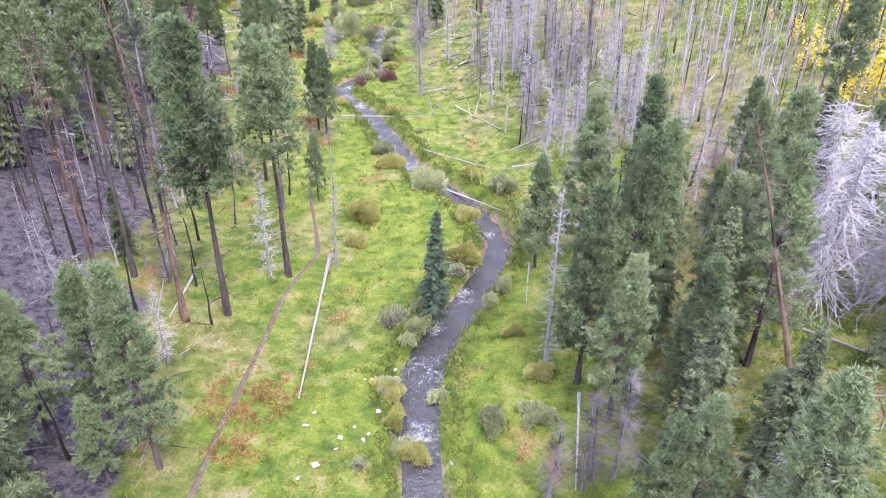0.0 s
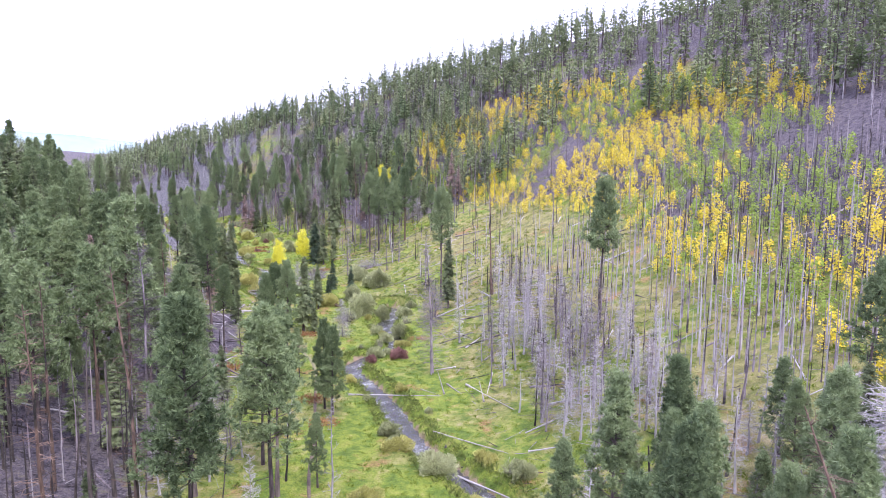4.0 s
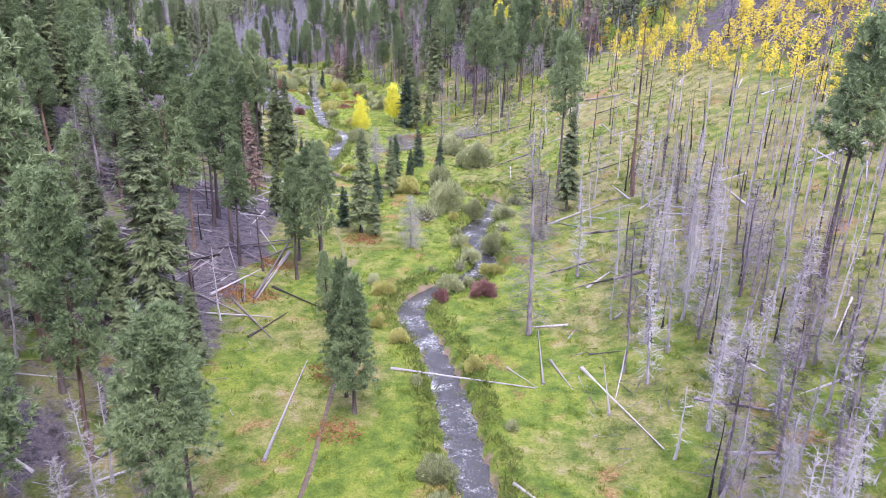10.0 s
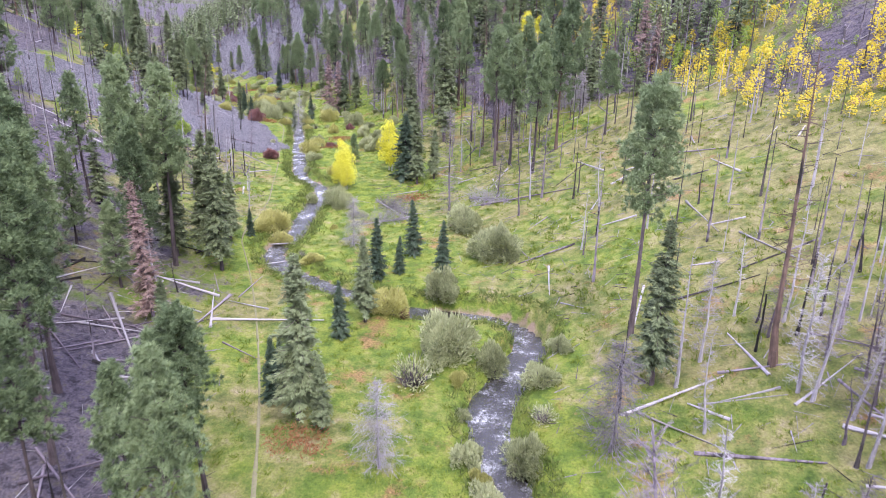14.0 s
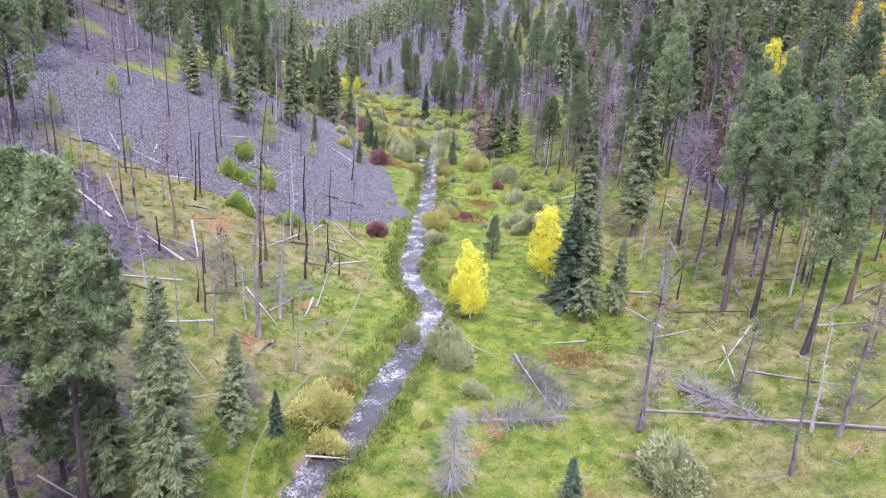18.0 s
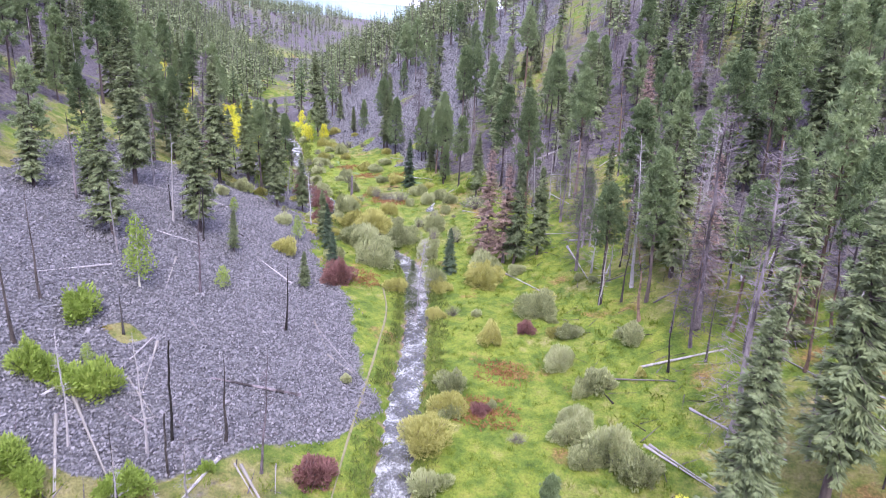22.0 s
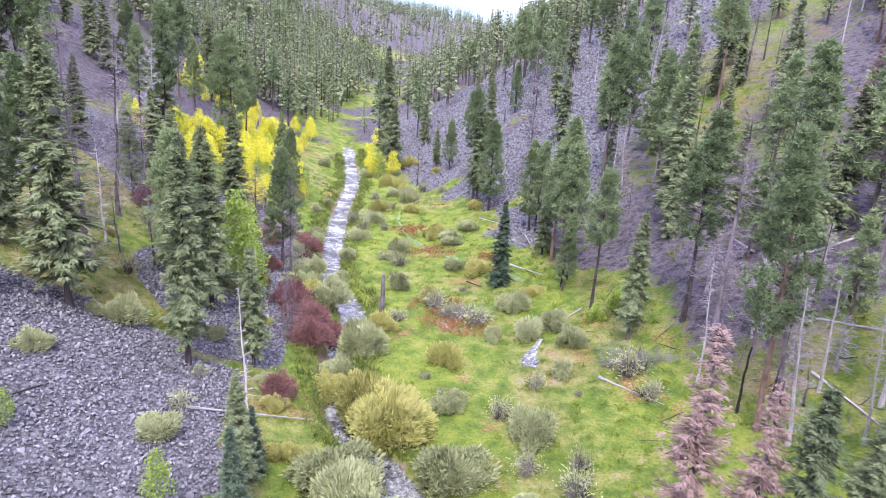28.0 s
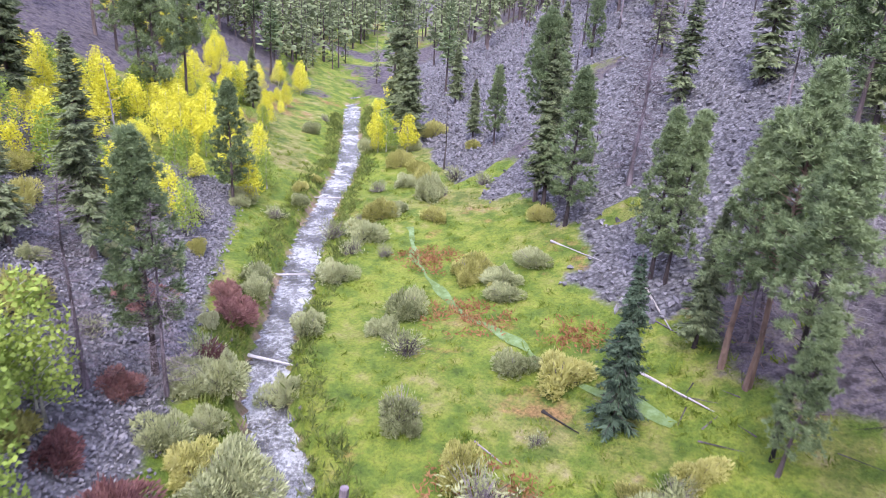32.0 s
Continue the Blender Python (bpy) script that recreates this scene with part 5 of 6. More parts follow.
DEAD_FAR = [dead_arrays(12, 740 + i, 40) for i in range(5)]
pick = rr.uniform(size=len(X))
pick = np.where((D > 0) & (S < 135) & (D < 48), pick * 0.4 + 0.02, pick * 0.9 + 0.1)
for lo, hi, name, mats, label in ((0, 0.22, "grey_snags", [GREY, GREY], "grey fire-killed tree trunks standing on the slope"), (0.22, 0.66, "brown_snags", [DUSK, DUSK], "brown-grey dead trees standing on the slope"),
                                  (0.66, 1.01, "black_snags", [CHAR, CHAR], "charred black trunks standing on the slope")):
    k = rest[(pick[rest] >= lo) & (pick[rest] < hi)]
    hh = rr.uniform(4.5, 11, len(k))
    grove(name, DEAD_FAR, X[k], Y[k], hh, hh * 1.1, mats, label, "dead trees", 63)

# aspens
X, Y, S, D, rr = scatter(aspen_density, -240, 170, 30, 420, 2.2, 57, 1.6)
single = np.where((S > 325) & (S < 400))[0][:220]
for i in single:
    tree("aspen" if rr.uniform() < 0.75 else "lime", float(X[i]), float(Y[i]), float(rr.uniform(1.8, 5.5)))


def aspen_arrays(seed):
    r = np.random.default_rng(seed)
    V, T, _ = trunk_chunk(6, 0.05, r, 4, 3)
    c = 9
    u = np.linspace(0.22, 0.95, c)
    az, q = np.arange(c) * 2.4 + r.normal(0, 0.4, c), 0.85 * np.sin(np.clip((1.03 - u) * 2.2, 0, 1.57)) * r.uniform(0.5, 1.1, c)
    leaf = clumps(r, np.stack([np.cos(az) * q, np.sin(az) * q, u * 6], 1), r.uniform(0.45, 0.8, c), 110, 0.5, 0.4, 1.3)
    return (V / 6, T), (leaf[0] / 6, leaf[1])


ASPEN_FAR = [aspen_arrays(760 + i) for i in range(4)]
rest = np.setdiff1d(np.arange(len(X)), single)
green = wave(X[rest], Y[rest], 30, 48) + rr.normal(0, 0.15, len(rest)) > 0.6
for m, name, leaf, label in ((~green, "golden_aspen_thicket", YELLOW, "golden aspen thicket among burnt trees on the slope"), (green, "green_aspen_thicket", LIME, "yellow-green aspen thicket on the slope")):
    k = rest[m]
    hh = rr.uniform(1.2, 4.4, len(k))
    grove(name, ASPEN_FAR, X[k], Y[k], hh, (hh + 1.2) * 0.95, [ASPEN_BARK, leaf], label, "aspens", 64)

# ---- shrubs: places (x, y) and widths ----
SHRUBS = {"green": [shrub_meshes(850 + i, LIME, 2600, DUSK, 40, 1.15, 1.1) for i in range(2)],
          "mound": [shrub_meshes(840 + i, WILLOW, 11500, DUSK, 150, 1.05, 0.6, 0.4, 16) for i in range(2)],
          "gold_mound": [shrub_meshes(845 + i, OLIVE, 11500, DUSK, 150, 1.05, 0.6, 0.4, 14) for i in range(2)],
          "willow": [shrub_meshes(800 + i, WILLOW, 6000, DUSK, 60, 0.95, 0.8) for i in range(3)], "olive": [shrub_meshes(810 + i, OLIVE, 6000, DUSK, 60, 0.95, 0.8) for i in range(2)],
          "maroon": [shrub_meshes(820 + i, MAROON, 4500, DUSK, 60, 0.95, 0.85) for i in range(2)], "red_mound": [shrub_meshes(835, MAROON, 9000, DUSK, 170, 1.0, 0.6, 0.5, 15)], "brush": [shrub_meshes(830, WILLOW, 500, DUSK, 150, 0.95, 0.7, 0.6)]}


def shrub(kind, x, y, w):
    label, category = {"willow": ("grey-green willow shrub with many stems", "willow shrub"), "olive": ("olive-yellow rounded shrub turning in autumn", "shrub"),
                       "maroon": ("maroon dogwood shrub with reddish leaves", "shrub"), "green": ("bright yellow-green bush growing among the rocks", "shrub"), "brush": ("half-dead grey brush with few leaves", "brush")}[kind]
    k = w / 2 * 1.12
    if w > 3.2 and kind == "maroon":
        return planted("dogwood_shrub", SHRUBS["red_mound"][0], ("woody_base", "foliage"), x, y, (k * 1.1, k * 0.92, k), tr.uniform(0, 360), "large maroon dogwood thicket beside the creek", "shrub", "maroon shrubs", (0, 0), 0.05)
    if w > 3.2 and kind in ("willow", "olive"):
        return planted("willow_shrub", tr.choice(SHRUBS["mound" if kind == "willow" else "gold_mound"]), ("woody_base", "foliage"), x, y, (k * tr.uniform(0.88, 1.15), k, k * tr.uniform(0.85, 1.1)), tr.uniform(0, 360), "large dense rounded willow mound beside the creek", category, "large willows", (0, 0), 0.05)
    return planted(category.replace(" ", "_"), tr.choice(SHRUBS[kind]), ("woody_base", "foliage"), x, y, (k * tr.uniform(0.8, 1.25), k, k * tr.uniform(0.75, 1.15)), tr.uniform(0, 360), label, category, kind + " shrubs", (0, 0), 0.05)


BUSHES = [
    ("olive", [(-8.0, 62.8, 3.5), (-8.1, 57.6, 1.9), (2.3, 62.8, 2.3), (2.1, 54.7, 2.9), (-1.7, 31.8, 2.3), (-3.6, 36.9, 1.8), (-27.2, 146.8, 4.8), (-50.1, 166.7, 4.5), (-65.4, 213.5, 3.3),
               (-74.4, 246.0, 4.8), (-65.2, 212.6, 3.8), (-97.6, 257.2, 5.4), (-97.1, 236.0, 3.1), (-19.8, 108.4, 2.1), (-48.4, 164.7, 3.1)]),
    ("willow", [(-1.9, 71.0, 3.8), (-7.4, 80.8, 2.9), (-1.9, 44.7, 2.3), (-19.0, 138.6, 6.1), (-14.9, 138.6, 3.6), (-10.3, 135.0, 2.9), (-10.2, 126.1, 3.8), (-14.4, 124.3, 2.5), (-18.3, 161.7, 5.9),
                (-24.4, 172.0, 5.2), (-22.6, 151.2, 4.3), (-13.1, 111.2, 3.1), (-11.2, 112.9, 1.7), (-21.5, 111.1, 1.7), (-12.5, 120.8, 2.9), (-46.8, 181.4, 4.0), (-45.5, 180.0, 3.7)]),
    ("willow", [(-52.4, 184.2, 2.6), (-41.6, 176.6, 2.5), (-89.8, 244.7, 4.8), (-79.6, 242.4, 3.5), (-96.2, 250.1, 4.5), (-60.1, 200.4, 1.8), (-55.3, 219.8, 3.4), (-53.0, 216.1, 2.7), (-64.8, 239.4, 2.9),
                (-93.9, 249.0, 4.8), (-91.6, 248.6, 4.4), (-85.7, 252.4, 3.4), (-93.8, 241.6, 2.4), (-90.0, 262.7, 3.5), (-107.5, 265.2, 3.6), (-91.7, 255.7, 4.2), (-115.5, 248.8, 3.2)]),
    ("willow", [(-126.3, 282.0, 1.8), (-135.3, 295.5, 2.9), (-130.9, 288.6, 2.5), (-123.6, 288.3, 3.0), (-115.8, 279.0, 2.6), (-119.2, 293.6, 2.3), (-113.8, 286.4, 2.3), (-131.7, 282.1, 2.3),
                (-120.0, 298.3, 2.5), (-137.7, 301.4, 2.6), (-137.3, 306.4, 3.3)]),
    ("maroon", [(-9.0, 110.9, 3.1), (-13.2, 108.6, 2.0), (-69.9, 204.6, 3.0), (-110.5, 261.9, 3.4), (-105.2, 253.8, 2.6), (-125.3, 274.6, 1.9)]),
    ("green", [(-89.2, 197.8, 2.8), (-88.1, 198.5, 2.1), (-86.5, 199.0, 2.8), (-85.3, 200.1, 3.3), (-93.4, 205.0, 3.2), (-81.9, 191.3, 2.9), (-80.2, 191.3, 2.0), (-77.0, 195.5, 2.4), (-75.4, 200.3, 1.1), (-77.4, 194.2, 1.6)]),
    ("willow", [(-75.3, 248.6, 4.4), (-65.1, 238.8, 3.8), (-59.4, 229.1, 3.3), (-55.1, 218.4, 3.3), (-55.0, 226.2, 3.1), (-51.6, 216.7, 4.1), (-49.3, 215.6, 3.5), (-67.0, 221.4, 2.6), (-65.3, 217.4, 2.2)]),
    ("maroon", [(-88.6, 235.1, 4.1), (-63.2, 219.0, 1.8), (-64.8, 234.5, 2.0)]),
    ("maroon", [(-116.9, 265.3, 3.7), (-121.7, 265.6, 2.0), (-131.4, 274.4, 3.0), (-131.5, 279.8, 1.8), (-125.0, 269.7, 1.9)]),
    ("willow", [(-116.5, 269.6, 3.9), (-123.5, 274.2, 2.6), (-122.7, 277.4, 2.5), (-133.0, 283.3, 2.4), (-124.1, 272.9, 2.3), (-126.9, 282.8, 1.8), (-123.1, 285.1, 2.0), (-120.2, 261.1, 2.2), (-125.6, 261.6, 2.0), (-122.1, 260.5, 1.6)]),
    ("maroon", [(-112.6, 263.6, 3.8), (-114.9, 264.3, 3.8), (-112.9, 266.2, 3.0)]),
    ("green", [(-92.5, 281.9, 2.4), (-94.0, 280.6, 2.0), (-91.0, 283.0, 1.8)]),
    ("brush", [(-87.8, 273.2, 3.4), (-85.0, 259.5, 3.0), (-93.4, 264.2, 2.4), (-104.0, 276.2, 3.6)]),
    ("willow", [(-2.6, 32.3, 2.2), (-3.7, 37.2, 2.0), (-7.9, 58.3, 1.7), (5.2, 49.5, 2.0), (3.9, 47.4, 1.6), (3.3, 33.6, 2.2), (-0.2, 37.0, 2.0), (6.1, 34.1, 2.3), (-108.4, 265.0, 3.6), (-107.4, 262.2, 3.4)]),
    ("olive", [(-3.2, 34.3, 1.7), (6.9, 38.1, 2.0), (5.6, 43.2, 1.6), (-106.0, 259.4, 3.6), (-102.0, 258.8, 4.4), (-98.6, 257.4, 4.6)]),
    ("willow", [(-150.5, 318.4, 3.0), (-142.4, 308.5, 2.8), (-120.8, 295.2, 2.6), (-98.2, 276.4, 2.8), (-97.2, 278.7, 3.0), (-102.2, 280.4, 2.8), (-94.3, 276.4, 2.6)]),
    ("brush", [(1.5, 55.5, 2.4), (-3.6, 45.6, 2.8), (-5.0, 30.2, 1.4), (-93.3, 263.9, 1.8)]),
    ("brush", [(-115.9, 279.3, 2.8), (-109.2, 277.0, 3.6), (-107.0, 276.2, 2.4), (-102.8, 282.1, 2.0), (-4.2, 44.7, 2.7), (-16.0, 115.9, 1.8), (-20.8, 133.5, 4.0), (-88.5, 259.5, 2.6), (-86.0, 262.0, 2.2)]),
]
for kind, places in BUSHES:
    for x, y, w in places:
        shrub(kind, x, y, w)
X, Y, roll, rr = jittered(-175, 20, 22, 345, 4.2, 71)
S, D = place(X, Y)
C = to_creek(X, Y)
k = (C > 1.9) & (C < 5.5) & (roll < np.where(S > 230, 0.6, 0.38)) | ((D > 4) & (D < 19) & (S > 285) & (S < 372) & (roll < 0.45)) | ((D < -3) & (D > -22) & (S > 276) & (S < 345) & (roll < np.where(D > -13, 0.85, 0.55))) | ((D > 6) & (D < 24) & (S > 225) & (S < 285) & (roll < 0.28))
k &= (np.abs(along(TRAIL, X, Y)[1]) > 1.5) & (np.hypot(X + 96.2, Y - 273.8) > 3.5)
for x, y in list(zip(X[k], Y[k]))[:640]:
    shrub(tr.choice(("willow", "willow", "willow", "olive", "olive", "olive", "willow", "brush", "brush", "maroon" if place(x, y)[1] < 0 else "brush")), float(x), float(y), tr.uniform(1.0, 2.9))
X, Y, roll, rr = jittered(-130, -20, 150, 260, 4.5, 72)
S, D = place(X, Y)
k = (D < -8) & (D > -50) & (S > 190) & (S < 300) & (roll < 0.06)
for x, y in zip(X[k], Y[k]):
    tree("lime", float(x), float(y), tr.uniform(1.5, 4))


# ---- fallen logs: both ends ----
def log_mesh(seed, wood):
    r = np.random.default_rng(seed)
    V, T, _ = trunk_chunk(1.0, 0.5, r, 8, 6, 0.35, 0.0)
    bottom = len(V)
    V = np.vstack([V, [[0, 0, 0.0]]])
    T = np.vstack([T, [((i + 1) % 8, i, bottom) for i in range(8)]])
    return mesh_of("fallen_log", V, T, [wood])


LOGS = {"bleached": [log_mesh(850 + i, BLEACHED) for i in range(2)], "grey": [log_mesh(855 + i, GREY) for i in range(3)], "brown": [log_mesh(860 + i, DUSK) for i in range(2)], "black": [log_mesh(865 + i, CHAR) for i in range(2)]}


def fallen(x0, y0, x1, y1, kind, thick=None):
    a, b = Vector((x0, y0, float(ground(x0, y0)))), Vector((x1, y1, float(ground(x1, y1))))
    t = thick or min(0.32, 0.11 + 0.012 * (b - a).length) * tr.uniform(0.85, 1.15)
    lift = Vector((0, 0, 0.3 * t))
    m = (b - a).to_track_quat("Z", "Y").to_matrix().to_4x4()
    ob = new("fallen_log", tr.choice(LOGS[kind]))
    ob.matrix_basis = Matrix.Translation(a + lift) @ m @ Matrix.Diagonal((t, t, (b - a).length, 1))
    words = {"bleached": "long bleached pale log lying on the ground", "grey": "weathered grey log lying on the ground", "brown": "brown-grey fallen trunk lying on the ground", "black": "charred black log lying on the ground"}
    return tagged(ob, words[kind], "log", "fallen logs")


FALLEN = [
    ("bleached", [(-10.5, 55.4, -9.8, 36.0), (-17.1, 59.5, -13.2, 56.4), (-2.5, 80.7, 5.7, 73.7), (7.7, 53.1, 6.8, 46.7), (-1.5, 93.5, -2.7, 103.2), (3.7, 89.2, 3.3, 96.9), (-1.2, 97.7, 2.6, 88.9),
                  (1.5, 96.2, 7.2, 85.1), (-4.8, 95.8, -1.9, 92.9), (-2.6, 130.8, 3.3, 125.8), (0.0, 121.0, 3.8, 112.1), (-34.1, 115.7, -32.2, 103.3)]),
    ("bleached", [(2.7, 165.6, 5.2, 156.3), (-63.0, 165.0, -59.1, 163.8), (-74.3, 202.4, -66.2, 197.9), (-84.6, 196.3, -76.9, 190.3), (-85.5, 198.3, -77.1, 194.5), (-98.5, 220.0, -94.3, 214.7),
                  (-88.4, 208.2, -83.4, 202.0), (-89.7, 179.5, -79.7, 174.0), (-104.6, 243.3, -106.6, 246.5), (-61.9, 181.3, -66.2, 189.2)]),
    ("grey", [(-25.0, 54.7, -22.3, 44.4), (-21.5, 50.7, -21.4, 44.3), (-14.5, 93.6, -2.1, 92.8), (-0.3, 73.0, 6.1, 63.8), (22.0, 40.7, 27.0, 33.6), (9.3, 35.7, 7.9, 28.2), (-19.6, 79.6, -22.0, 93.3),
              (-9.8, 149.1, -7.1, 147.3), (6.9, 131.7, 2.4, 130.9), (15.4, 139.1, 19.3, 132.7), (11.2, 127.8, 14.8, 124.8), (11.5, 132.3, 15.8, 127.7), (-26.4, 184.3, -17.1, 178.5)]),
    ("grey", [(-21.5, 186.2, -14.9, 184.0), (-18.2, 179.9, -12.3, 179.3), (-29.8, 191.6, -24.3, 194.0), (-33.5, 176.5, -41.4, 172.5), (-41.2, 184.4, -34.3, 176.6), (-45.9, 184.3, -41.8, 183.2),
              (-82.6, 222.8, -75.4, 218.9), (-72.0, 261.0, -66.1, 259.8), (-67.5, 258.2, -59.5, 255.9), (-108.8, 290.0, -103.4, 287.9), (-120.9, 301.6, -115.6, 299.6), (-89.6, 272.1, -83.9, 270.4)]),
    ("brown", [(-32.0, 103.4, -36.1, 122.9), (-49.9, 111.3, -46.0, 113.3), (-39.7, 107.9, -33.5, 109.0), (-45.5, 106.6, -38.8, 102.1), (-0.5, 183.0, 8.7, 178.1), (-23.8, 180.1, -10.3, 178.7),
               (-65.6, 169.0, -62.4, 164.7), (-69.2, 188.8, -66.1, 191.1), (-55.5, 227.8, -48.8, 227.7), (-110.1, 294.7, -107.1, 293.2), (-112.0, 280.4, -110.0, 279.9)]),
    ("bleached", [(-84.1, 224.1, -79.9, 220.4), (-79.3, 219.7, -75.2, 218.6), (-74.7, 202.2, -71.7, 200.7), (-72.8, 204.3, -70.8, 201.8), (-82.1, 194.4, -78.9, 192.0), (-85.7, 202.9, -81.5, 201.5)]),
    ("grey", [(-47.2, 224.0, -40.2, 218.6), (-49.7, 219.2, -43.7, 215.1), (-41.8, 231.1, -38.3, 227.2), (-36.0, 224.1, -34.5, 221.5), (-89.0, 208.3, -86.5, 202.5)]),
    ("grey", [(-45.5, 110.8, -38.2, 108.1), (-37.2, 97.0, -40.5, 108.3), (-41.4, 115.5, -40.3, 110.1), (-48.8, 129.5, -43.3, 125.5), (-40.5, 122.6, -35.5, 116.8), (-39.6, 94.1, -45.3, 107.5), (-53.8, 138.5, -40.9, 125.9),
              (7.0, 155.2, 10.8, 148.1), (1.5, 131.0, 7.2, 130.9), (19.2, 129.3, 23.1, 127.8), (9.6, 121.9, 15.6, 120.1), (9.7, 127.1, 17.5, 121.0), (18.9, 124.8, 21.6, 129.0)]),
    ("bleached", [(22.0, 146.6, 27.5, 142.4), (22.0, 144.4, 25.1, 139.4), (0.2, 119.9, 2.7, 114.1), (19.9, 122.0, 21.6, 125.4), (-132.0, 274.6, -125.6, 271.7), (-111.2, 297.1, -108.0, 293.6), (-103.5, 300.6, -101.5, 298.3)]),
    ("grey", [(-33.1, 213.3, -30.3, 206.4), (-36.1, 225.8, -29.7, 221.9), (-73.7, 250.2, -65.8, 244.6), (-67.3, 256.6, -62.1, 247.8), (-75.9, 274.1, -71.0, 269.0), (-67.6, 264.9, -65.3, 262.2), (-49.3, 219.3, -43.5, 215.1)]),
    ("brown", [(-59.7, 246.7, -54.8, 248.6), (-53.4, 240.8, -50.1, 244.4), (-67.0, 268.1, -63.9, 269.9), (-68.8, 173.1, -67.8, 176.5), (-74.0, 176.1, -72.8, 180.5)]),
    ("black", [(-108.4, 236.7, -109.6, 241.5), (-103.0, 234.8, -102.6, 236.7), (-102.8, 232.7, -99.7, 233.1), (-70.2, 194.4, -65.2, 195.1), (-66.3, 188.6, -70.6, 194.9), (-110.7, 284.4, -108.3, 283.9)]),
]
fallen(-34.1, 117.0, -31.7, 103.2, "bleached", 0.42)
for kind, ends in FALLEN:
    for e in ends:
        fallen(*e, kind)


def bridge(x0, y0, x1, y1, kind):
    """A log across the creek, just over the water."""
    z = float(water_z((y0 + y1) / 2)) + 0.22
    a, b = Vector((x0, y0, z)), Vector((x1, y1, z + 0.1))
    ob = new("fallen_log", tr.choice(LOGS[kind]))
    ob.matrix_basis = Matrix.Translation(a) @ (b - a).to_track_quat("Z", "Y").to_matrix().to_4x4() @ Matrix.Diagonal((0.22, 0.22, (b - a).length, 1))
    return tagged(ob, "wet log lying across the creek", "log", "logs in the creek")


def lying_tree(x0, y0, x1, y1):
    """An uprooted dead tree that lies with its branches on."""
    a, b = Vector((x0, y0, float(ground(x0, y0)) + 0.25)), Vector((x1, y1, float(ground(x1, y1)) + 0.2))
    e = new("fallen_dead_tree")
    k = (b - a).length / 9
    e.matrix_basis = Matrix.Translation(a) @ (b - a).to_track_quat("Z", "Y").to_matrix().to_4x4() @ Matrix.Diagonal((k, k, k, 1))
    t, c, _ = BUSHY[0]
    part("trunk", t, e)
    part("twig_crown", c, e)["kind"] = "stuff"
    return tagged(e, "uprooted dead conifer lying with its pale bare branches", "dead tree", "fallen dead trees")


lying_tree(-33.5, 176.5, -41.4, 172.5)
lying_tree(-34.3, 177.6, -41.2, 184.4)
lying_tree(-103.1, 277.5, -108.2, 275.5)
lying_tree(-26.2, 183.3, -19.1, 179.1)
lying_tree(-90.2, 273.6, -84.8, 275.4)
for e in ((-149.5, 299.5, -143.2, 305.1), (-127.9, 278.2, -123.2, 280.0), (-136.0, 286.2, -132.6, 289.7), (-46.5, 156.4, -43.4, 158.6), (-50.2, 162.6, -45.0, 164.9)):
    bridge(*e, "grey")
pile = random.Random(74)
for i in range(70):
    # the tangle of fallen trunks in the two clearings
    a, q, L = pile.uniform(0, 6.283), 12 * math.sqrt(pile.random()), pile.uniform(4, 12)
    x, y, b = (-49, -43.5)[i % 2] + q * math.cos(a), (138, 107)[i % 2] + q * math.sin(a), pile.uniform(0, 6.283)
    fallen(x, y, x + L * math.cos(b), y + L * math.sin(b), pile.choice(["grey", "grey", "brown", "brown", "black"]))
X, Y, roll, rr = jittered(-150, 75, 45, 330, 5.5, 73)
S, D = place(X, Y)
dens = np.where((D > 9) & (D < 75) & (S > 55) & (S < 200), 0.5, 0) + np.where((D < -9) & (D > -45) & (S > 186) & (S < 226), 0.75, 0) + np.where((D < -20) & (D > -45) & (S < 186) & (S > 60), np.where(S > 130, 0.75, 0.3), 0) \
    + np.where((D > 18) & (D < 45) & (S > 200) & (S < 310), 0.2, 0) + np.where((D < -6) & (D > -52) & (S > 226), steps(-D, (15, 0.07), (30, 0.2)), 0)
k = np.where((roll < dens) & (to_creek(X, Y) > 7))[0]
singly = set(int(i) for i in rr.choice(k, 150, replace=False))
A, B, dark = [], [], []
for i in k:
    a, L = rr.uniform(0, 6.283), rr.uniform(2.5, 8)
    x, y = X[i] + math.cos(a) * L, Y[i] + math.sin(a) * L
    if int(i) in singly:
        fallen(X[i], Y[i], x, y, str(rr.choice(["grey", "bleached", "brown", "black"], p=[0.4, 0.3, 0.2, 0.1] if D[i] > 0 and S[i] < 190 else [0.3, 0.15, 0.3, 0.25])))
    else:
        A.append((X[i], Y[i], float(ground(X[i], Y[i])) + 0.06))
        B.append((x, y, float(ground(x, y)) + 0.08))
        dark.append(int(rr.uniform() < 0.4))
V, T = sticks(A, B, rr.uniform(0.09, 0.17, len(A)), 0.06, 6)
tagged(new("log_litter", mesh_of("log_litter", V, T, [GREY, DUSK], np.repeat(dark, 12))), "many fallen grey and brown trunks strewn over the burnt slopes", "logs", "", "stuff")


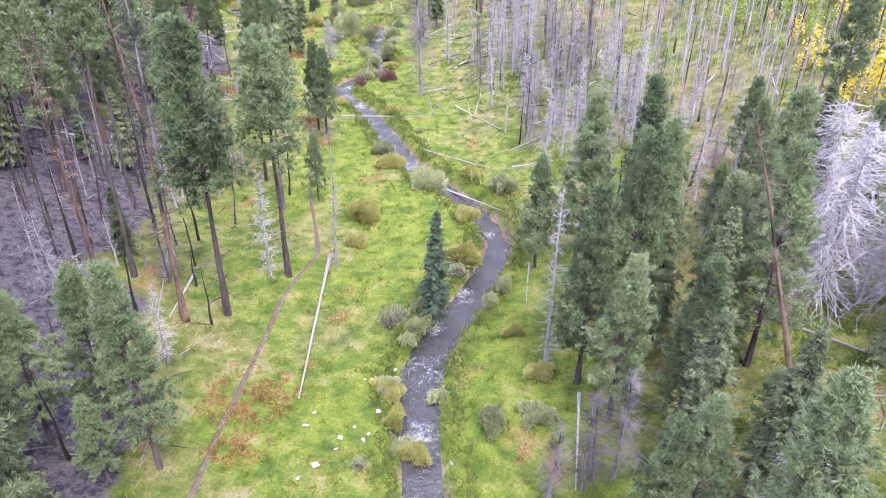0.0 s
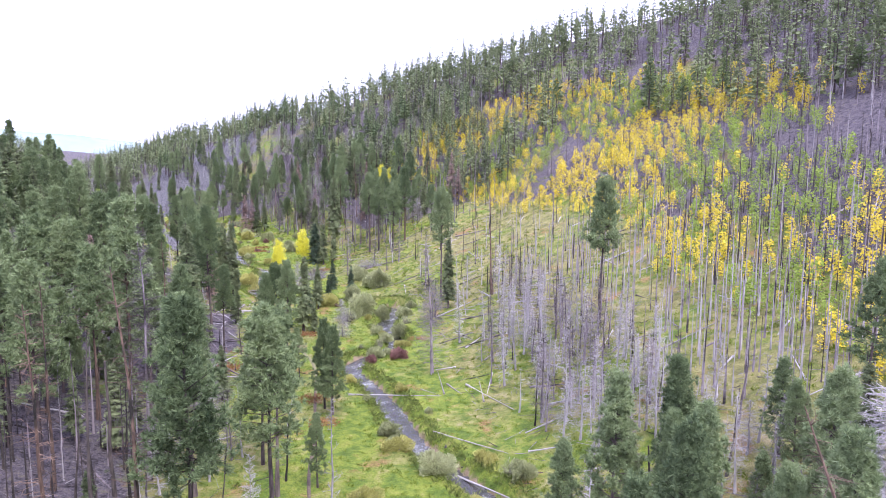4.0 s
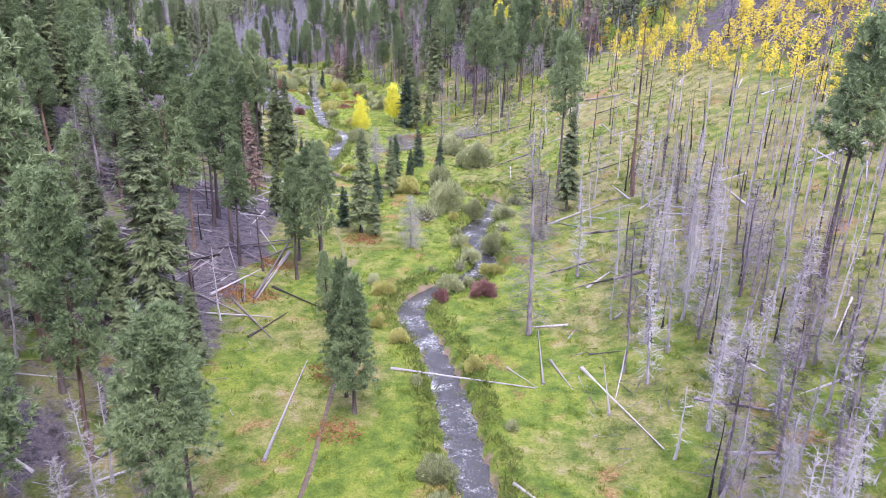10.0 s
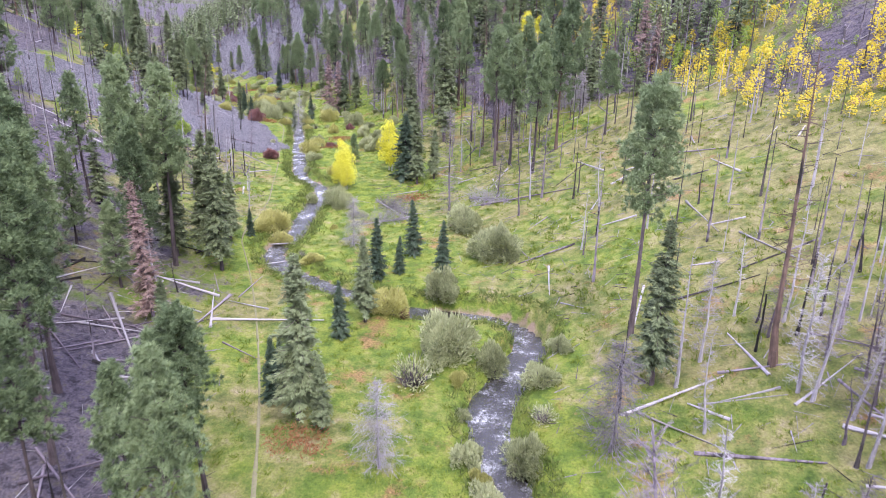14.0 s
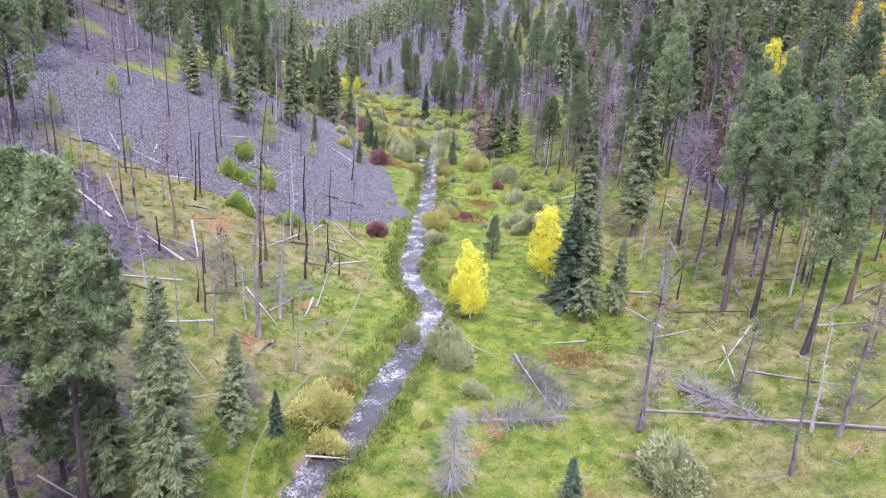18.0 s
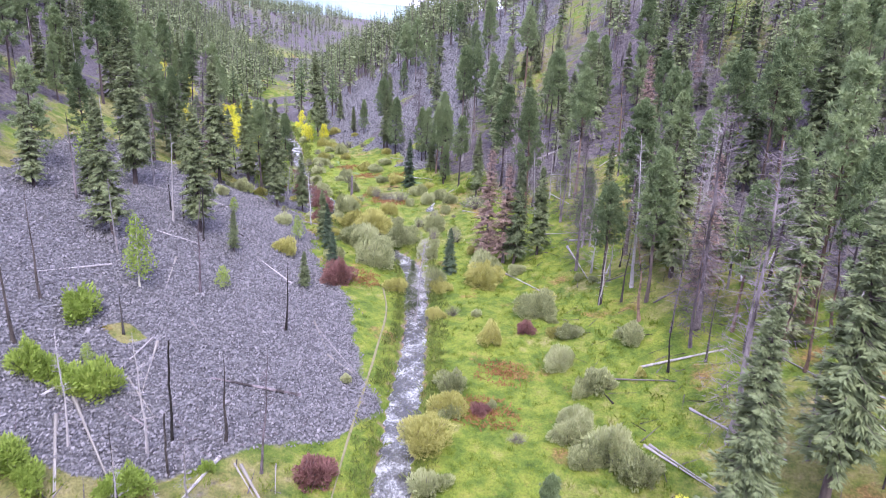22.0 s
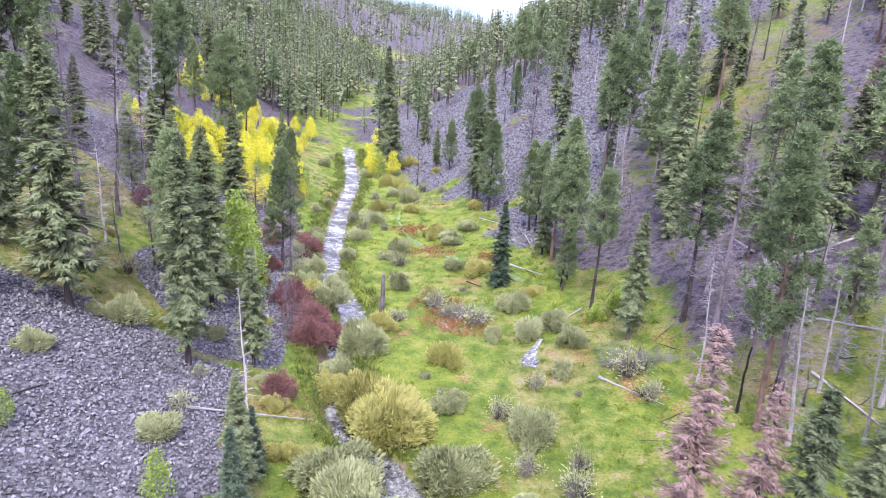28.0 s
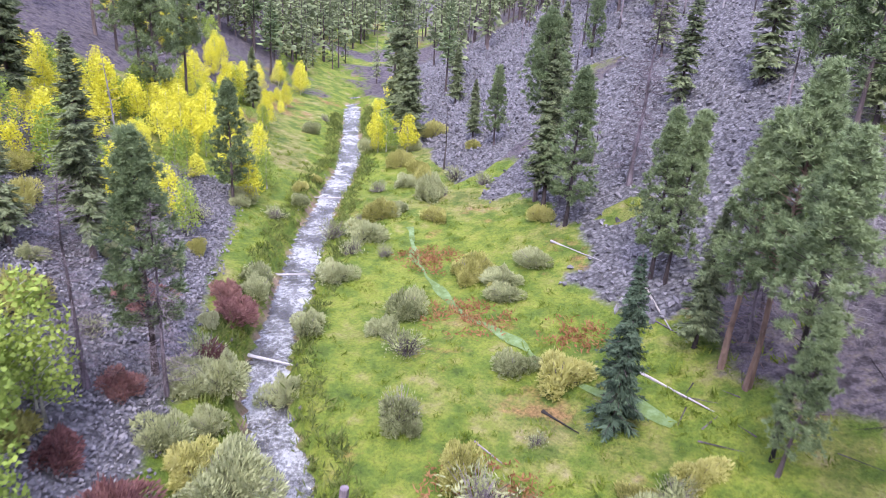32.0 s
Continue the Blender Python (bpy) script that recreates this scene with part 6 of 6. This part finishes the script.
# ---- loose rock on the slopes ----
def rock_arrays(seed):
    r = np.random.default_rng(seed)
    V = np.array([(0.6, 0.15, 0), (-0.6, -0.1, 0.05), (0.1, 0.6, 0), (-0.1, -0.6, 0), (0.15, 0, 0.45), (-0.1, 0.05, -0.45), (0.35, -0.3, 0.3)], float)
    V = V * r.uniform(0.8, 1.15, (7, 1)) + r.normal(size=(7, 3)) * 0.07
    T = np.array([(0, 2, 4), (2, 1, 4), (1, 3, 4), (3, 6, 4), (6, 0, 4), (2, 0, 5), (1, 2, 5), (3, 1, 5), (6, 3, 5), (0, 6, 5)])
    return V, T


def turned(r, n):
    q = unit(r.normal(size=(n, 4)))
    w, x, y, z = q.T
    return np.stack([1 - 2 * (y * y + z * z), 2 * (x * y - z * w), 2 * (x * z + y * w), 2 * (x * y + z * w), 1 - 2 * (x * x + z * z), 2 * (y * z - x * w),
                     2 * (x * z - y * w), 2 * (y * z + x * w), 1 - 2 * (x * x + y * y)], 1).reshape(n, 3, 3)


ROCKS = [rock_arrays(900 + i) for i in range(6)]
ROCK_MESHES = [mesh_of("rock", V, T, [STONE]) for V, T in ROCKS]


def rock_field(name, x0, x1, y0, y1, cell, seed, inside, single, label, mean):
    X, Y, roll, r = jittered(x0, x1, y0, y1, cell, seed)
    s, d = place(X, Y)
    k = (talus_cover(s, d, X, Y) > 0.5 * roll + 0.25) & inside(s, d)
    X, Y, s, d = X[k], Y[k], s[k], d[k]
    size = np.clip(np.exp(r.normal(mean, 0.22, len(X))), 0.13, 0.5)
    Z = ground(X, Y) + size * 0.3 + 0.04
    R = turned(r, len(X)) * (size[:, None, None] * r.uniform(0.55, 1.2, (len(X), 1, 3)))
    order = np.argsort(np.abs(d))
    base = tagged(new(name), label, "talus", "", "structure")
    for i in order[:single]:
        ob = new("rock", ROCK_MESHES[int(i) % 6])
        ob.matrix_basis = Matrix.Translation((X[i], Y[i], Z[i])) @ Matrix(R[i].tolist()).to_4x4()
        ob.parent = base
    rest = order[single:]
    pick = r.integers(0, 6, len(rest))
    chunks = []
    for p, (V, T) in enumerate(ROCKS):
        q = rest[pick == p]
        P = np.einsum("nij,vj->nvi", R[q], V) + np.stack([X[q], Y[q], Z[q]], 1)[:, None]
        chunks.append((P.reshape(-1, 3), (T[None] + (np.arange(len(q)) * 7)[:, None, None]).reshape(-1, 3)))
    me = mesh_of("loose_rocks", *join(chunks), [STONE])
    ob = new("loose_rocks", me)
    ob.parent = base
    ob["kind"] = "stuff"
    return base


rock_field("talus_west", -160, -60, 185, 300, 0.26, 81, lambda s, d: d < 0, 300, "broad grey slope of loose angular rocks", -1.62)
rock_field("talus_east", -230, -60, 270, 420, 0.75, 82, lambda s, d: d > 0, 300, "steep grey rock slope under scattered conifers", -0.95)


# ---- stones along the creek, grass and herbs ----
X, Y, roll, rr = jittered(-172, 12, 24, 335, 0.9, 83)
C = to_creek(X, Y)
k = np.where((C > 0.3) & (C < 2.0) & (roll < 0.2))[0]
size = rr.uniform(0.12, 0.42, len(k))
R = turned(rr, len(k)) * (size[:, None, None] * rr.uniform(0.6, 1.2, (len(k), 1, 3)))
P = np.einsum("nij,vj->nvi", R, ROCKS[0][0]) + np.stack([X[k], Y[k], np.maximum(ground(X[k], Y[k]), water_z(Y[k]) - 0.1)], 1)[:, None]
me = mesh_of("creek_stones", P.reshape(-1, 3), (ROCKS[0][1][None] + (np.arange(len(k)) * 7)[:, None, None]).reshape(-1, 3), [PALE_STONE])
tagged(new("creek_stones", me), "rounded wet stones in and beside the creek", "stones", "", "stuff")


def herbs(name, density, cell, seed, leaf, size, label, blades=15):
    """Low plants, joined."""
    X, Y, roll, r = jittered(-175, 60, 22, 345, cell, seed)
    s, d = place(X, Y)
    k = (roll < density(s, d, X, Y)) & (to_creek(X, Y) > 1.5) & (np.abs(along(TRAIL, X, Y)[1]) > 0.6) & (talus_cover(s, d, X, Y) < 0.3)
    X, Y = X[k], Y[k]
    Z = ground(X, Y) - 0.03
    q = np.repeat(np.arange(len(X)), blades)
    g = size * r.uniform(0.5, 1.4, len(X))[q]
    P = np.stack([X[q], Y[q], Z[q]], 1) + r.normal(size=(len(q), 3)) * (g * 0.45)[:, None] * [1, 1, 0]
    V, T = kites(P, unit(r.normal(size=(len(q), 3)) * [0.6, 0.6, 0.2] + [0, 0, 0.7]), g * r.uniform(0.6, 1.2, len(q)), g * 0.16, r)
    me = mesh_of(name, V, T, [leaf])
    return tagged(new(name, me), label, "grass", "", "stuff")


herbs("meadow_grass", lambda s, d, X, Y: np.where((d > -24) & (d < 26) & (s < 370), 0.25 + 0.5 * wave(X, Y, 4, 91), 0) * (litter_cover(s, d, X, Y) < 0.5), 0.95, 91, HERB, 0.36, "yellow-green meadow grass and herbs")
herbs("slope_herbs", lambda s, d, X, Y: np.where((d > 14) & (d < 70) & (s > 20) & (s < 200), 0.8 * smooth(0.35, 0.6, wave(X, Y, 7, 93)), 0) + np.where((d < -8) & (d > -48) & (s > 186) & (s < 290), 0.5 * smooth(0.4, 0.6, wave(X, Y, 6, 94)), 0) + np.where((d > 18) & (d < 60) & (s > 186) & (s < 330), 0.6 * smooth(0.3, 0.6, wave(X, Y, 8, 92)), 0),
      1.3, 92, HERB, 0.5, "low yellow-green undergrowth on the burnt slope", 16)
herbs("bank_sedges", lambda s, d, X, Y: np.where(to_creek(X, Y) < 3.2, 0.75, 0), 0.55, 95, SEDGE, 0.55, "tall sedges along the creek banks")


def bracken():
    """Rusty fern patches in the meadow."""
    r = np.random.default_rng(99)
    P, g = [], []
    for x, y, w in ((-13.2, 36, 2.8), (-12.8, 31.4, 1.7), (-33, 104, 2.6), (-34.5, 113, 2.4), (-27, 124, 2), (-105.5, 275, 2.8), (-109, 277.5, 2.8), (-120, 290, 2.6), (-88, 239, 2.6), (-63, 219, 2.6), (-64, 226, 2.2), (-128, 296, 2.4), (-113, 291.5, 1.8),
                    (-36, 186, 2.2), (-51, 171, 1.6), (-19, 92, 1.8), (-16, 84, 1.6), (-7, 120, 1.6)):
        n = int(150 * w * w)
        q, a = w * r.uniform(0, 1, n) ** 0.7, r.uniform(0, 6.283, n)
        X, Y = x + q * np.cos(a) * 1.3 + r.normal(0, 0.2, n), y + q * np.sin(a) + r.normal(0, 0.2, n)
        k = (to_creek(X, Y) > 1.9) & (wave(X, Y, 0.9, 96) > 0.3)
        P.append(np.stack([X[k], Y[k], ground(X[k], Y[k]) + 0.02], 1))
    P = np.vstack(P)
    V, T = kites(P, unit(r.normal(size=(len(P), 3)) * [0.8, 0.8, 0.2] + [0, 0, 0.5]), r.uniform(0.2, 0.5, len(P)), r.uniform(0.06, 0.14, len(P)), r)
    return tagged(new("bracken", mesh_of("bracken", V, T, [BRACKEN])), "rust-brown fern patches in the meadow grass", "fern", "", "stuff")


bracken()
for i, (x, y) in enumerate([(-5.5, 38.2), (-3.4, 39.6), (-4.3, 35.0), (-5.7, 33.6), (-6.5, 32.5), (-6.6, 31.5), (-4.7, 32.9), (-7.7, 30.2), (-8.6, 29.1), (-8.9, 33.5), (-8.5, 34.7), (-5.0, 32.4), (-2.7, 39.6)]):
    ob = new("stone", mesh_of("stone", *ROCKS[i % 6], [STONE_LIGHT]))
    k = 0.28 + 0.16 * ((i * 7) % 5) / 4
    ob.matrix_basis = Matrix.Translation((x, y, float(ground(x, y)) + 0.08)) @ Matrix.Rotation(i * 1.3, 4, "Z") @ Matrix.Diagonal((k, k * 0.8, k * 0.7, 1))
    tagged(ob, "small pale grey stone lying in the meadow grass", "stone", "stones in the meadow")


def brushwood():
    """Twigs and small broken branches strewn under the burnt trees."""
    X, Y, roll, r = jittered(-150, 80, 25, 330, 1.25, 97)
    s, d = place(X, Y)
    dens = np.where((d > 8) & (d < 72) & (s < 200), 0.34, 0) + np.where((d < -18) & (d > -48) & (s < 190), 0.3, 0) + np.where((d < -7) & (d > -45) & (s > 186) & (s < 230), 0.2, 0) + np.where((d > 18) & (d < 42) & (s > 200) & (s < 312), 0.25, 0)
    k = (roll < dens * (0.3 + 1.4 * wave(X, Y, 7, 98))) & (to_creek(X, Y) > 2.5)
    X, Y = X[k], Y[k]
    a, L = r.uniform(0, 6.283, len(X)), r.uniform(0.5, 2.6, len(X))
    U, W = X + np.cos(a) * L, Y + np.sin(a) * L
    A, B = np.stack([X, Y, ground(X, Y) + 0.06], 1), np.stack([U, W, ground(U, W) + 0.08 + 0.35 * r.uniform(0, 1, len(X)) ** 3], 1)
    V, T = sticks(A, B, r.uniform(0.02, 0.06, len(X)), 0.012)
    dark = np.repeat((s[k] > 186) | (r.uniform(size=len(X)) < 0.35), 6).astype(int)
    me = mesh_of("brushwood", V, T, [GREY, DUSK], dark)
    return tagged(new("brushwood", me), "grey twigs and broken branches strewn on the ground", "brushwood", "", "stuff")


brushwood()
